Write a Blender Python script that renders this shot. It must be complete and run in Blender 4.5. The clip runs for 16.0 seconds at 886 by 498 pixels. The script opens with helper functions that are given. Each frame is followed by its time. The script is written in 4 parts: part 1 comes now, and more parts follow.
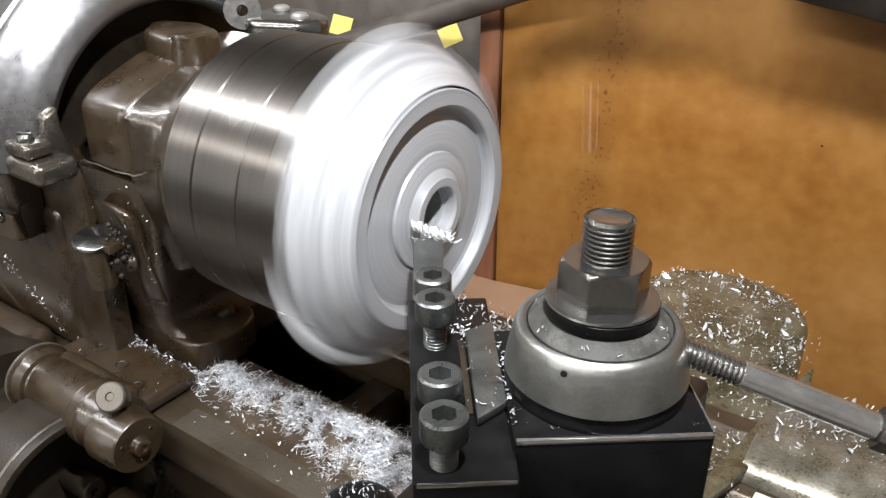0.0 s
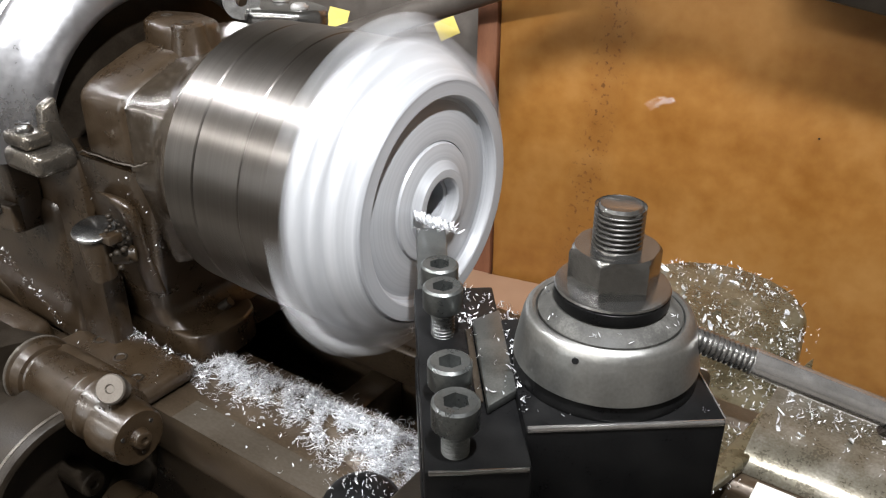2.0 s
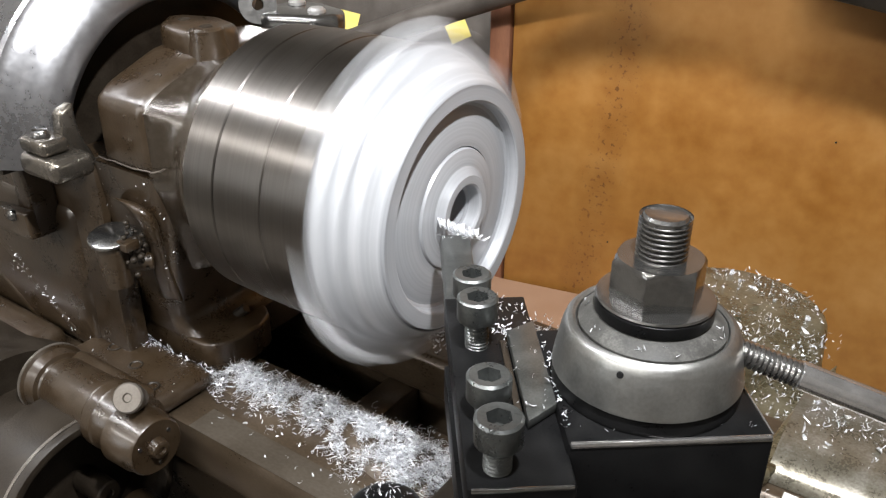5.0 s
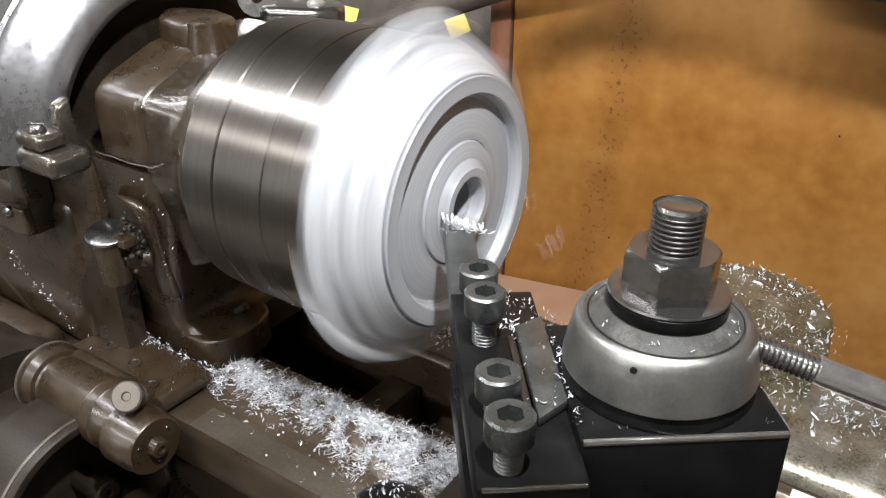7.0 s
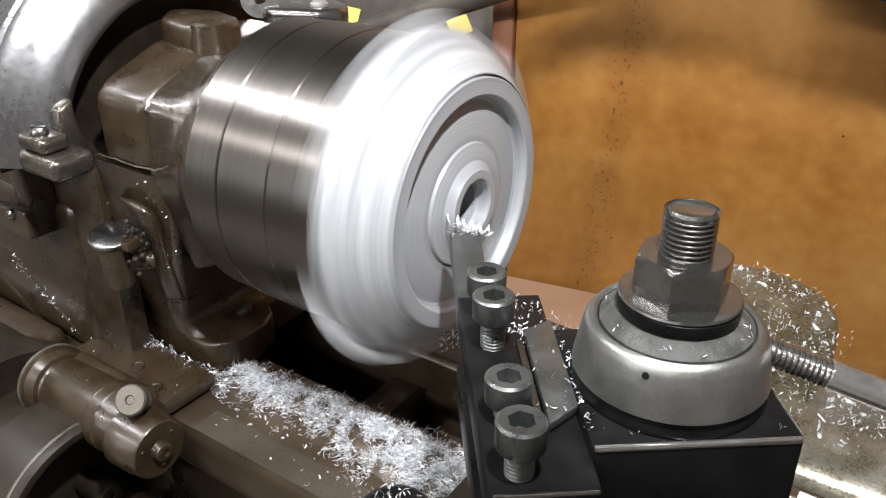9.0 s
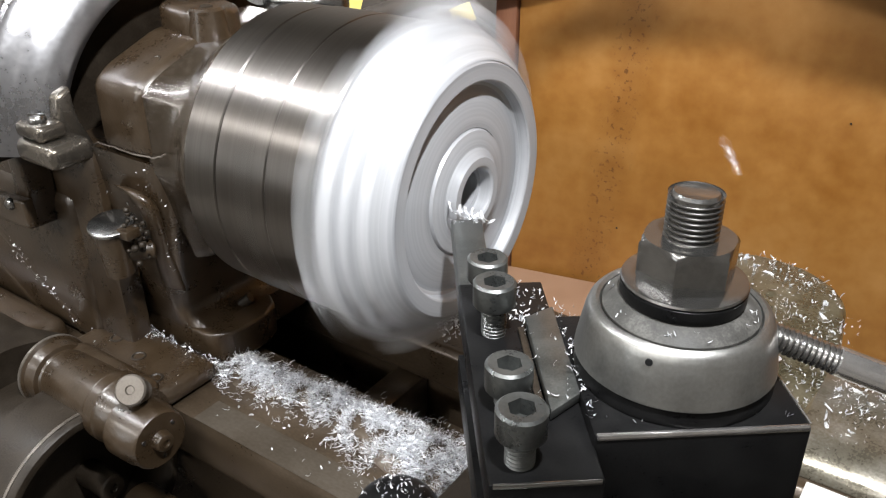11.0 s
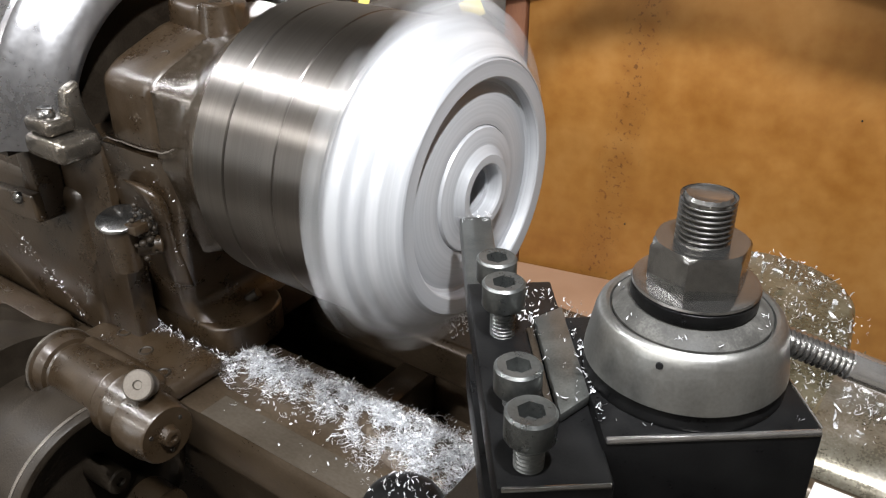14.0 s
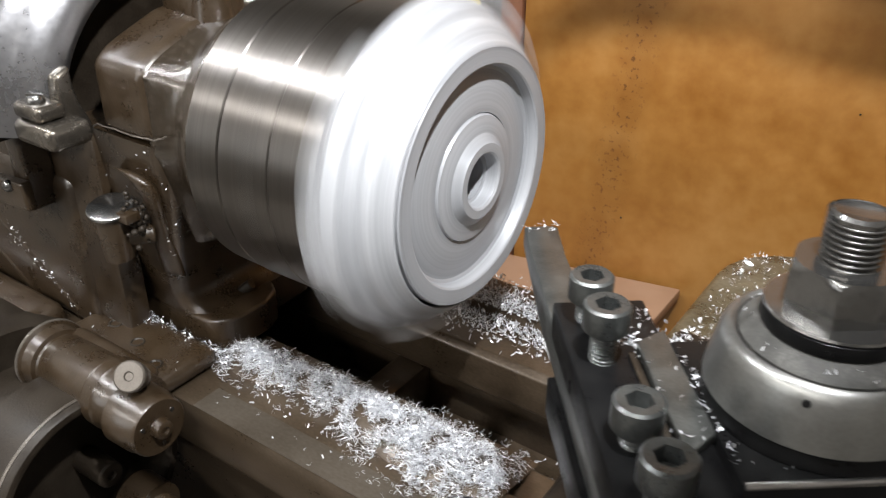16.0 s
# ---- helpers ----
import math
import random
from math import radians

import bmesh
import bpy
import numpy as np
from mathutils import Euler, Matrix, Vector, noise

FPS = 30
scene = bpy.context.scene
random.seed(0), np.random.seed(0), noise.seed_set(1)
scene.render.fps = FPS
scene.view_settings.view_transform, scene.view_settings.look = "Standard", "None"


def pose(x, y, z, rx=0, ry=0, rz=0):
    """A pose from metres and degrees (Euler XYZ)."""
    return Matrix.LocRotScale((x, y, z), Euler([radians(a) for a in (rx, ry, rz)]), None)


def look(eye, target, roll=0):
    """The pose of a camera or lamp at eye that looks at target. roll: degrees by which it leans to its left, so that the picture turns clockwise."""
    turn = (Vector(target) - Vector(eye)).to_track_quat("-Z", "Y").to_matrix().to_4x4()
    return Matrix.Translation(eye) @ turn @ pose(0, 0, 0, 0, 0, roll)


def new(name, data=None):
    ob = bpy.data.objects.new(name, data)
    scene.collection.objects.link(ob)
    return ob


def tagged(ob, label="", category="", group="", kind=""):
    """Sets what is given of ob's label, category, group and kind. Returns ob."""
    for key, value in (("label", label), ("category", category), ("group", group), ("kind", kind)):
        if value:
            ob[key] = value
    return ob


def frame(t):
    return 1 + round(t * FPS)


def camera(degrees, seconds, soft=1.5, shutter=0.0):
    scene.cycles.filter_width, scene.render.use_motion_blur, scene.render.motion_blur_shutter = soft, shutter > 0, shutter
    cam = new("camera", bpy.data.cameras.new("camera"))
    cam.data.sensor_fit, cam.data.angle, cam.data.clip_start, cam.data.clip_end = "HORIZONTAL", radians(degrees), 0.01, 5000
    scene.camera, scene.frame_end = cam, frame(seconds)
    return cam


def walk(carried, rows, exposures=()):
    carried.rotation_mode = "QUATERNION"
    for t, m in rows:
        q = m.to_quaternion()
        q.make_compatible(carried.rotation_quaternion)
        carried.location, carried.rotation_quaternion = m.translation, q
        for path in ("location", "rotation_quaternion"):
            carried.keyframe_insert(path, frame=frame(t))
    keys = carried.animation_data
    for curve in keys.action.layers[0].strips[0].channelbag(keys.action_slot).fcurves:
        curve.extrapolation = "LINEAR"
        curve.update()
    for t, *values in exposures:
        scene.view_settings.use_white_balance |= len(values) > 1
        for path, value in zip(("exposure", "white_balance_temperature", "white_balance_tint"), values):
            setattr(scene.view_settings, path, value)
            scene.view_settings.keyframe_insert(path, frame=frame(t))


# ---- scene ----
cam = camera(56.0, 16.0, soft=1.2, shutter=0.95)
# seconds, eye, yaw, pitch, roll; the spindle is the x axis, z is up
PATH = [
    (0.0, 0.2213, -0.3077, 0.1749, 35.54, -27.18, -0.03),
    (0.5, 0.2249, -0.3092, 0.1765, 35.16, -27.03, -0.06),
    (1.0, 0.2241, -0.3113, 0.1753, 34.82, -27.26, 0.08),
    (1.5, 0.2206, -0.3125, 0.1737, 34.89, -27.32, 0.19),
    (2.0, 0.2170, -0.3108, 0.1721, 34.92, -27.47, 0.21),
    (2.5, 0.2166, -0.3096, 0.1731, 35.12, -27.59, -0.01),
    (3.0, 0.2139, -0.3117, 0.1738, 35.15, -27.73, -0.07),
    (3.5, 0.2116, -0.3096, 0.1721, 35.00, -27.66, 0.08),
    (6.0, 0.2019, -0.3132, 0.1712, 34.98, -27.24, 0.12),
    (6.5, 0.2024, -0.3110, 0.1697, 34.85, -27.26, 0.22),
    (7.0, 0.1991, -0.3096, 0.1677, 34.78, -27.50, 0.00),
    (7.5, 0.1963, -0.3067, 0.1688, 34.52, -27.56, -0.29),
    (8.0, 0.1965, -0.3080, 0.1665, 34.58, -27.72, -0.19),
    (8.5, 0.1958, -0.3096, 0.1685, 34.67, -27.52, -0.10),
    (11.0, 0.1951, -0.3054, 0.1638, 35.19, -28.05, -0.44),
    (11.5, 0.1947, -0.3061, 0.1659, 35.34, -28.19, -0.61),
    (12.0, 0.1950, -0.3054, 0.1660, 35.33, -28.18, -0.52),
    (12.5, 0.1950, -0.3051, 0.1642, 35.39, -28.35, -0.32),
    (13.0, 0.1972, -0.3054, 0.1682, 35.58, -28.10, -0.62),
    (13.5, 0.1931, -0.3048, 0.1653, 35.48, -28.40, -0.29),
    (14.0, 0.1931, -0.3040, 0.1651, 35.70, -28.55, -0.31),
    (14.5, 0.1919, -0.3038, 0.1668, 35.79, -28.48, -0.44),
    (15.0, 0.1883, -0.3052, 0.1641, 35.36, -28.51, -0.11),
    (15.5, 0.1871, -0.3038, 0.1620, 35.39, -28.64, -0.07),
    (16.0, 0.1889, -0.3021, 0.1593, 35.12, -28.79, 0.18),
]
walk(cam, [(t, pose(x, y, z, 90 + pitch, 0, yaw) @ pose(0, 0, 0, 0, 0, roll)) for t, x, y, z, yaw, pitch, roll in PATH])

# ---- light ----
world = bpy.data.worlds.new("world")
scene.world = world
world.use_nodes = True
world.node_tree.nodes["Background"].inputs["Color"].default_value = (0.9, 0.92, 1.0, 1)
world.node_tree.nodes["Background"].inputs["Strength"].default_value = 0.05


def lamp(name, kind, eye, target, watts, colour, **more):
    data = bpy.data.lights.new(name, kind)
    data.energy, data.color = watts, colour
    for key, value in more.items():
        if key == "size":
            data.size = value
        if key == "size_y":
            data.shape, data.size_y = "RECTANGLE", value
        if key == "radius":
            data.shadow_soft_size = value
        if key == "cone":
            data.spot_size, data.spot_blend = radians(value), 0.3
    ob = new(name, data)
    ob.matrix_world = look(eye, target)
    return ob


LAMP = Vector((0.21, -0.22, 0.46))
lamp("machine_lamp", "SPOT", LAMP, (-0.13, 0.14, -0.12), 24.5, (0.97, 0.98, 1.0), radius=0.013, cone=72)
lamp("ceiling_tube", "AREA", (-0.75, -0.80, 1.40), (-0.75, -0.1, 0.0), 44.0, (0.95, 0.97, 1.0), size=2.4, size_y=0.07)
lamp("ceiling_tube_rear", "AREA", (-0.45, -2.45, 1.40), (-0.45, 0.0, -0.05), 44.0, (1.0, 0.98, 0.96), size=3.0, size_y=0.08)
# fill added behind the camera to lift surfaces that face it; no known source
lamp("front_fill", "AREA", (-0.90, -2.89, 0.45), (-0.10, 0.0, 0.0), 13.0, (0.95, 0.98, 1.0), size=1.3, size_y=0.9)
scene.view_settings.exposure = 0.0

# ---- materials ----


def material(name, colours, rough=(0.4, 0.5), metal=0.0, scale=60.0, bump=0.1, fine=900.0, stretch=(1, 1, 1), detail=6.0, spec=0.5, coat=0.0, turned_marks=False, brushed=0.0):
    """Colour and gloss vary over a coarse and a fine noise, in the thing's own space; turned_marks: in rings about x."""
    mat = bpy.data.materials.new(name)
    mat.use_nodes = True
    nt = mat.node_tree
    bsdf = nt.nodes["Principled BSDF"]
    coord = nt.nodes.new("ShaderNodeTexCoord")
    mapping = nt.nodes.new("ShaderNodeMapping")
    mapping.inputs["Scale"].default_value = stretch
    place = coord.outputs["Object"]
    if turned_marks:
        sep, comb, rad = nt.nodes.new("ShaderNodeSeparateXYZ"), nt.nodes.new("ShaderNodeCombineXYZ"), nt.nodes.new("ShaderNodeVectorMath")
        rad.operation = "LENGTH"
        flat = nt.nodes.new("ShaderNodeVectorMath")
        flat.operation = "MULTIPLY"
        flat.inputs[1].default_value = (0, 1, 1)
        nt.links.new(place, sep.inputs[0])
        nt.links.new(place, flat.inputs[0])
        nt.links.new(flat.outputs["Vector"], rad.inputs[0])
        nt.links.new(sep.outputs["X"], comb.inputs["X"])
        nt.links.new(rad.outputs["Value"], comb.inputs["Y"])
        place = comb.outputs["Vector"]
    nt.links.new(place, mapping.inputs["Vector"])
    coarse, grain = nt.nodes.new("ShaderNodeTexNoise"), nt.nodes.new("ShaderNodeTexNoise")
    coarse.inputs["Scale"].default_value, coarse.inputs["Detail"].default_value = scale, detail
    grain.inputs["Scale"].default_value, grain.inputs["Detail"].default_value = fine, 3.0
    for n in (coarse, grain):
        nt.links.new(mapping.outputs["Vector"], n.inputs["Vector"])
    both = nt.nodes.new("ShaderNodeMix")
    both.data_type = "FLOAT"
    both.inputs[0].default_value = 0.35
    nt.links.new(coarse.outputs["Fac"], both.inputs[2])
    nt.links.new(grain.outputs["Fac"], both.inputs[3])
    ramp = nt.nodes.new("ShaderNodeValToRGB")
    els = ramp.color_ramp.elements
    while len(els) < len(colours):
        els.new(0.5)
    for i, c in enumerate(colours):
        els[i].position = 0.34 + 0.32 * i / max(1, len(colours) - 1)
        els[i].color = (*c, 1)
    nt.links.new(both.outputs[0], ramp.inputs["Fac"])
    nt.links.new(ramp.outputs["Color"], bsdf.inputs["Base Color"])
    span = nt.nodes.new("ShaderNodeMapRange")
    span.inputs["From Min"].default_value, span.inputs["From Max"].default_value = 0.35, 0.65
    span.inputs["To Min"].default_value, span.inputs["To Max"].default_value = rough
    nt.links.new(both.outputs[0], span.inputs["Value"])
    nt.links.new(span.outputs["Result"], bsdf.inputs["Roughness"])
    bsdf.inputs["Metallic"].default_value = metal
    bsdf.inputs["Specular IOR Level"].default_value = spec
    bsdf.inputs["Coat Weight"].default_value = coat
    bsdf.inputs["Coat Roughness"].default_value = 0.15
    if brushed:
        way = nt.nodes.new("ShaderNodeTangent")
        way.direction_type, way.axis = "RADIAL", "X"
        nt.links.new(way.outputs["Tangent"], bsdf.inputs["Tangent"])
        bsdf.inputs["Anisotropic"].default_value = brushed
        bsdf.inputs["Anisotropic Rotation"].default_value = 0.25
    if bump:
        b = nt.nodes.new("ShaderNodeBump")
        b.inputs["Strength"].default_value, b.inputs["Distance"].default_value = bump, 0.001
        nt.links.new(both.outputs[0], b.inputs["Height"])
        nt.links.new(b.outputs["Normal"], bsdf.inputs["Normal"])
    return mat


IRON = material("oily_cast_iron", [(0.0225, 0.0136, 0.0068), (0.0325, 0.0208, 0.0110), (0.046, 0.0305, 0.0175)], (0.24, 0.40), 0.1, 60, 0.35, 620, spec=0.65, coat=0.3)
CASTING = material("olive_oily_casting", [(0.060, 0.052, 0.030), (0.125, 0.110, 0.068), (0.21, 0.19, 0.13)], (0.20, 0.40), 0.4, 40, 0.6, 300, spec=0.8, coat=0.45)
WORN_IRON = material("worn_nose_iron", [(0.022, 0.0155, 0.0095), (0.033, 0.024, 0.0155), (0.050, 0.038, 0.027)], (0.14, 0.24), 0.35, 420, 0.5, 900, spec=0.9, coat=0.5)
LUGIRON = material("oily_brown_lug", [(0.12, 0.105, 0.085), (0.155, 0.137, 0.114), (0.20, 0.18, 0.155)], (0.20, 0.31), 0.85, 45, 0.18, 300, spec=0.7, coat=0.2)
IRON_DARK = material("dark_cast_iron", [(0.013, 0.0095, 0.0065), (0.030, 0.023, 0.016)], (0.34, 0.55), 0.1, 60, 0.4, 700, spec=0.3)
WAY = material("worn_way_steel", [(0.041, 0.028, 0.0165), (0.062, 0.044, 0.028), (0.092, 0.067, 0.044)], (0.26, 0.44), 0.35, 45, 0.15, 700, (0.6, 1, 1), coat=0.25)
STRIP = material("rubbed_way_steel", [(0.066, 0.053, 0.039), (0.090, 0.074, 0.056), (0.118, 0.099, 0.078)], (0.3, 0.45), 0.45, 40, 0.12, 600, (0.6, 1, 1))
GUARD = material("polished_guard", [(0.31, 0.31, 0.32), (0.41, 0.41, 0.425)], (0.26, 0.36), 0.95, 14, 0.06, 300)
CHUCK = material("turned_chuck_steel", [(0.172, 0.158, 0.146), (0.20, 0.186, 0.173), (0.235, 0.221, 0.207)], (0.32, 0.36), 1.0, 60, 0.0, 700, detail=3.0, turned_marks=True, brushed=0.86)
ALU = material("turned_aluminium", [(0.335, 0.345, 0.365), (0.41, 0.42, 0.44), (0.485, 0.495, 0.515)], (0.34, 0.48), 0.25, 140, 0.08, 800, detail=4.0, turned_marks=True, brushed=0.5)
BLACK = material("black_oxide_steel", [(0.0035, 0.0035, 0.0038), (0.008, 0.008, 0.008)], (0.26, 0.44), 0.0, 90, 0.08, 1200, spec=0.11)
SCREW = material("oiled_screw_steel", [(0.06, 0.064, 0.063), (0.115, 0.12, 0.116)], (0.24, 0.4), 0.7, 90, 0.1, 900)
WING = material("worn_wing_steel", [(0.11, 0.098, 0.070), (0.17, 0.155, 0.120), (0.27, 0.255, 0.22)], (0.24, 0.38), 0.6, 70, 0.35, 700, coat=0.3)
SATIN = material("satin_steel", [(0.23, 0.23, 0.22), (0.285, 0.285, 0.272), (0.335, 0.335, 0.322)], (0.30, 0.42), 0.93, 55, 0.08, 900)
DUSTY = material("dusty_oily_steel", [(0.020, 0.020, 0.018), (0.040, 0.039, 0.036), (0.080, 0.078, 0.072)], (0.5, 0.7), 0.0, 180, 0.2, 1500, spec=0.25)
NUTSTEEL = material("worn_nut_steel", [(0.185, 0.182, 0.174), (0.235, 0.231, 0.223), (0.29, 0.284, 0.275)], (0.18, 0.27), 0.95, 25, 0.05, 500)
BRIGHT = material("bright_steel", [(0.50, 0.49, 0.48), (0.64, 0.63, 0.61)], (0.26, 0.40), 0.75, 90, 0.06, 900)
LEVER = material("lever_steel", [(0.42, 0.415, 0.405), (0.50, 0.49, 0.48), (0.60, 0.59, 0.58)], (0.16, 0.27), 0.9, 90, 0.06, 500)
TOOLSTEEL = material("tool_steel", [(0.10, 0.105, 0.10), (0.19, 0.195, 0.185)], (0.28, 0.45), 0.85, 90, 0.1, 1400)
CHIP = material("aluminium_chips", [(0.52, 0.535, 0.57), (0.93, 0.94, 0.96)], (0.18, 0.40), 0.4, 300, 0.0, 900)
KNOB = material("worn_knob_steel", [(0.080, 0.068, 0.055), (0.15, 0.132, 0.113)], (0.32, 0.48), 0.4, 90, 0.1)
JAW = material("ground_jaw_steel", [(0.46, 0.47, 0.485), (0.56, 0.57, 0.585)], (0.35, 0.45), 0.3, 40, 0.0)
YELLOW = material("yellow_paper", [(0.62, 0.50, 0.10), (0.72, 0.60, 0.16)], (0.6, 0.8), 0, 60, 0.05)
TIMBER = material("red_brown_timber", [(0.16, 0.06, 0.03), (0.26, 0.11, 0.055)], (0.5, 0.7), 0, 25, 0.2, 500, (3, 3, 0.3))
TRAYMAT = material("brown_chip_tray", [(0.30, 0.17, 0.10), (0.40, 0.25, 0.16)], (0.45, 0.65), 0, 18, 0.1)
PIPE = material("grey_pipe", [(0.075, 0.064, 0.055), (0.13, 0.113, 0.10)], (0.32, 0.48), 0.3, 40, 0.1)
WHITE = material("grey_brown_plaster", [(0.38, 0.36, 0.33), (0.48, 0.455, 0.42)], (0.7, 0.9), 0, 4, 0.1, 90)
PAPER = material("white_paper", [(0.70, 0.69, 0.66), (0.80, 0.79, 0.77)], (0.6, 0.8), 0, 30, 0.03)
CONCRETE = material("grey_concrete", [(0.30, 0.28, 0.25), (0.42, 0.39, 0.35)], (0.7, 0.9), 0, 5, 0.2, 120)


def panel_material():
    """Ochre varnished board with a run of dark specks down one line and soft brown blotches."""
    mat = material("ochre_board", [(0.222, 0.088, 0.0145), (0.297, 0.132, 0.0268), (0.364, 0.178, 0.0450)], (0.38, 0.55), 0.0, 9.0, 0.05, 60, detail=7.0)
    nt = mat.node_tree
    bsdf = nt.nodes["Principled BSDF"]
    old = bsdf.inputs["Base Color"].links[0].from_socket
    coord = nt.nodes.new("ShaderNodeTexCoord")
    sep = nt.nodes.new("ShaderNodeSeparateXYZ")
    nt.links.new(coord.outputs["Object"], sep.inputs[0])

    def maths(op, a, b):
        n = nt.nodes.new("ShaderNodeMath")
        n.operation = op
        for i, v in enumerate((a, b)):
            if isinstance(v, (int, float)):
                n.inputs[i].default_value = v
            else:
                nt.links.new(v, n.inputs[i])
        return n.outputs[0]

    # distance from a slightly leaning line
    line = maths("ADD", sep.outputs["X"], maths("MULTIPLY", sep.outputs["Z"], -0.10))
    away = maths("ABSOLUTE", maths("SUBTRACT", line, STAIN_X), 0.0)
    band = nt.nodes.new("ShaderNodeMapRange")
    band.inputs["From Min"].default_value, band.inputs["From Max"].default_value = 0.004, 0.024
    band.inputs["To Min"].default_value, band.inputs["To Max"].default_value = 1.0, 0.0
    nt.links.new(away, band.inputs["Value"])
    specks = nt.nodes.new("ShaderNodeTexNoise")
    specks.inputs["Scale"].default_value, specks.inputs["Detail"].default_value = 240.0, 5.0
    nt.links.new(coord.outputs["Object"], specks.inputs["Vector"])
    cut = nt.nodes.new("ShaderNodeMapRange")
    cut.inputs["From Min"].default_value, cut.inputs["From Max"].default_value = 0.56, 0.66
    nt.links.new(specks.outputs["Fac"], cut.inputs["Value"])
    low = nt.nodes.new("ShaderNodeTexNoise")
    low.inputs["Scale"].default_value = 22.0
    nt.links.new(coord.outputs["Object"], low.inputs["Vector"])
    fac = maths("MULTIPLY", maths("MULTIPLY", band.outputs["Result"], cut.outputs["Result"]), 0.6)
    fac = maths("ADD", fac, maths("MULTIPLY", maths("MULTIPLY", band.outputs["Result"], low.outputs["Fac"]), 0.35))
    mix = nt.nodes.new("ShaderNodeMix")
    mix.data_type = "RGBA"
    nt.links.new(fac, mix.inputs[0])
    nt.links.new(old, mix.inputs[6])
    mix.inputs[7].default_value = (0.09, 0.028, 0.006, 1)
    nt.links.new(mix.outputs[2], bsdf.inputs["Base Color"])
    return mat


STAIN_X = 0.082
PANEL = panel_material()

# ---- shape helpers ----


def finish(bm, sharp=38):
    bmesh.ops.recalc_face_normals(bm, faces=bm.faces)
    for f in bm.faces:
        f.smooth = True
    for e in bm.edges:
        if len(e.link_faces) == 2 and e.calc_face_angle(0) > radians(sharp):
            e.smooth = False
    return bm


def part(name, bm, mat, parent=None, label="", sharp=38):
    """One mesh object, under a thing or a part or on its own."""
    me = bpy.data.meshes.new(name)
    finish(bm, sharp).to_mesh(me)
    bm.free()
    me.materials.append(mat)
    ob = new(name, me)
    ob.parent = parent
    if label:
        tagged(ob, label)
    return ob


def thing(name, label, category, at=None, group="", kind=""):
    ob = new(name)
    ob.empty_display_size = 0.02
    if at is not None:
        ob.matrix_world = at
    return tagged(ob, label, category, group, kind)


def box(bm, x0, x1, y0, y1, z0, z1, bevel=0.0, seg=2, m=None):
    vs = bmesh.ops.create_cube(bm, size=1)["verts"]
    for v in vs:
        v.co = Vector((x0 + (x1 - x0) * (v.co.x + 0.5), y0 + (y1 - y0) * (v.co.y + 0.5), z0 + (z1 - z0) * (v.co.z + 0.5)))
    if bevel:
        es = {e for v in vs for e in v.link_edges}
        vs = bmesh.ops.bevel(bm, geom=list(es), offset=bevel, segments=seg, profile=0.5, affect="EDGES", clamp_overlap=True)["verts"]
    if m is not None:
        bmesh.ops.transform(bm, matrix=m, verts=[v for v in vs if v.is_valid])
    return bm


def prism(bm, outline, z0, z1, bevel=0.0, seg=2, axis="z"):
    """An outline of (a, b) pairs drawn out between z0 and z1 along an axis."""
    def place(a, b, c):
        return {"z": (a, b, c), "x": (c, a, b), "y": (a, c, b)}[axis]
    low = [bm.verts.new(place(a, b, z0)) for a, b in outline]
    high = [bm.verts.new(place(a, b, z1)) for a, b in outline]
    fs = [bm.faces.new(low[::-1]), bm.faces.new(high)]
    n = len(outline)
    for i in range(n):
        fs.append(bm.faces.new((low[i], low[(i + 1) % n], high[(i + 1) % n], high[i])))
    bmesh.ops.recalc_face_normals(bm, faces=fs)
    if bevel:
        es = {e for f in fs for e in f.edges}
        bmesh.ops.bevel(bm, geom=list(es), offset=bevel, segments=seg, profile=0.5, affect="EDGES", clamp_overlap=True)
    return bm


def turned(bm, profile, m=None, seg=48, closed=False, rough_from=0.0, lobe=0.0):
    """A profile of (along, radius) pairs turned about z, then moved by m. closed: the profile is a ring's section.
    Beyond the radius rough_from the rim is uneven by lobe."""
    m = m or Matrix.Identity(4)

    def out(r, a):
        if lobe and r > rough_from:
            return r + lobe * min(1.0, (r - rough_from) / 0.008) * (0.45 * math.cos(3 * a) + 0.45 * math.cos(5 * a + 1.0) + 0.3 * math.cos(8 * a + 0.4) + 0.2 * math.sin(2 * a))
        return r

    rings = []
    for h, r in profile:
        if r < 1e-6:
            rings.append([bm.verts.new(m @ Vector((0, 0, h)))])
        else:
            rings.append([bm.verts.new(m @ Vector((out(r, 2 * math.pi * k / seg) * math.cos(2 * math.pi * k / seg), out(r, 2 * math.pi * k / seg) * math.sin(2 * math.pi * k / seg), h))) for k in range(seg)])
    pairs = list(zip(rings, rings[1:]))
    if closed:
        pairs.append((rings[-1], rings[0]))
    for a, b in pairs:
        for k in range(seg):
            j = (k + 1) % seg
            if len(a) == 1 and len(b) == 1:
                break
            if len(a) == 1:
                bm.faces.new((a[0], b[k], b[j]))
            elif len(b) == 1:
                bm.faces.new((a[k], a[j], b[0]))
            else:
                bm.faces.new((a[k], a[j], b[j], b[k]))
    return bm


def rod(bm, a, b, r, seg=20, ends=True):
    """A round bar from a to b."""
    a, b = Vector(a), Vector(b)
    m = Matrix.Translation(a) @ (b - a).to_track_quat("Z", "Y").to_matrix().to_4x4()
    l = (b - a).length
    c = min(r * 0.15, l * 0.2)
    prof = [(0, 0), (0, r - c), (c, r), (l - c, r), (l, r - c), (l, 0)] if ends else [(0, r), (l, r)]
    return turned(bm, prof, m, seg)


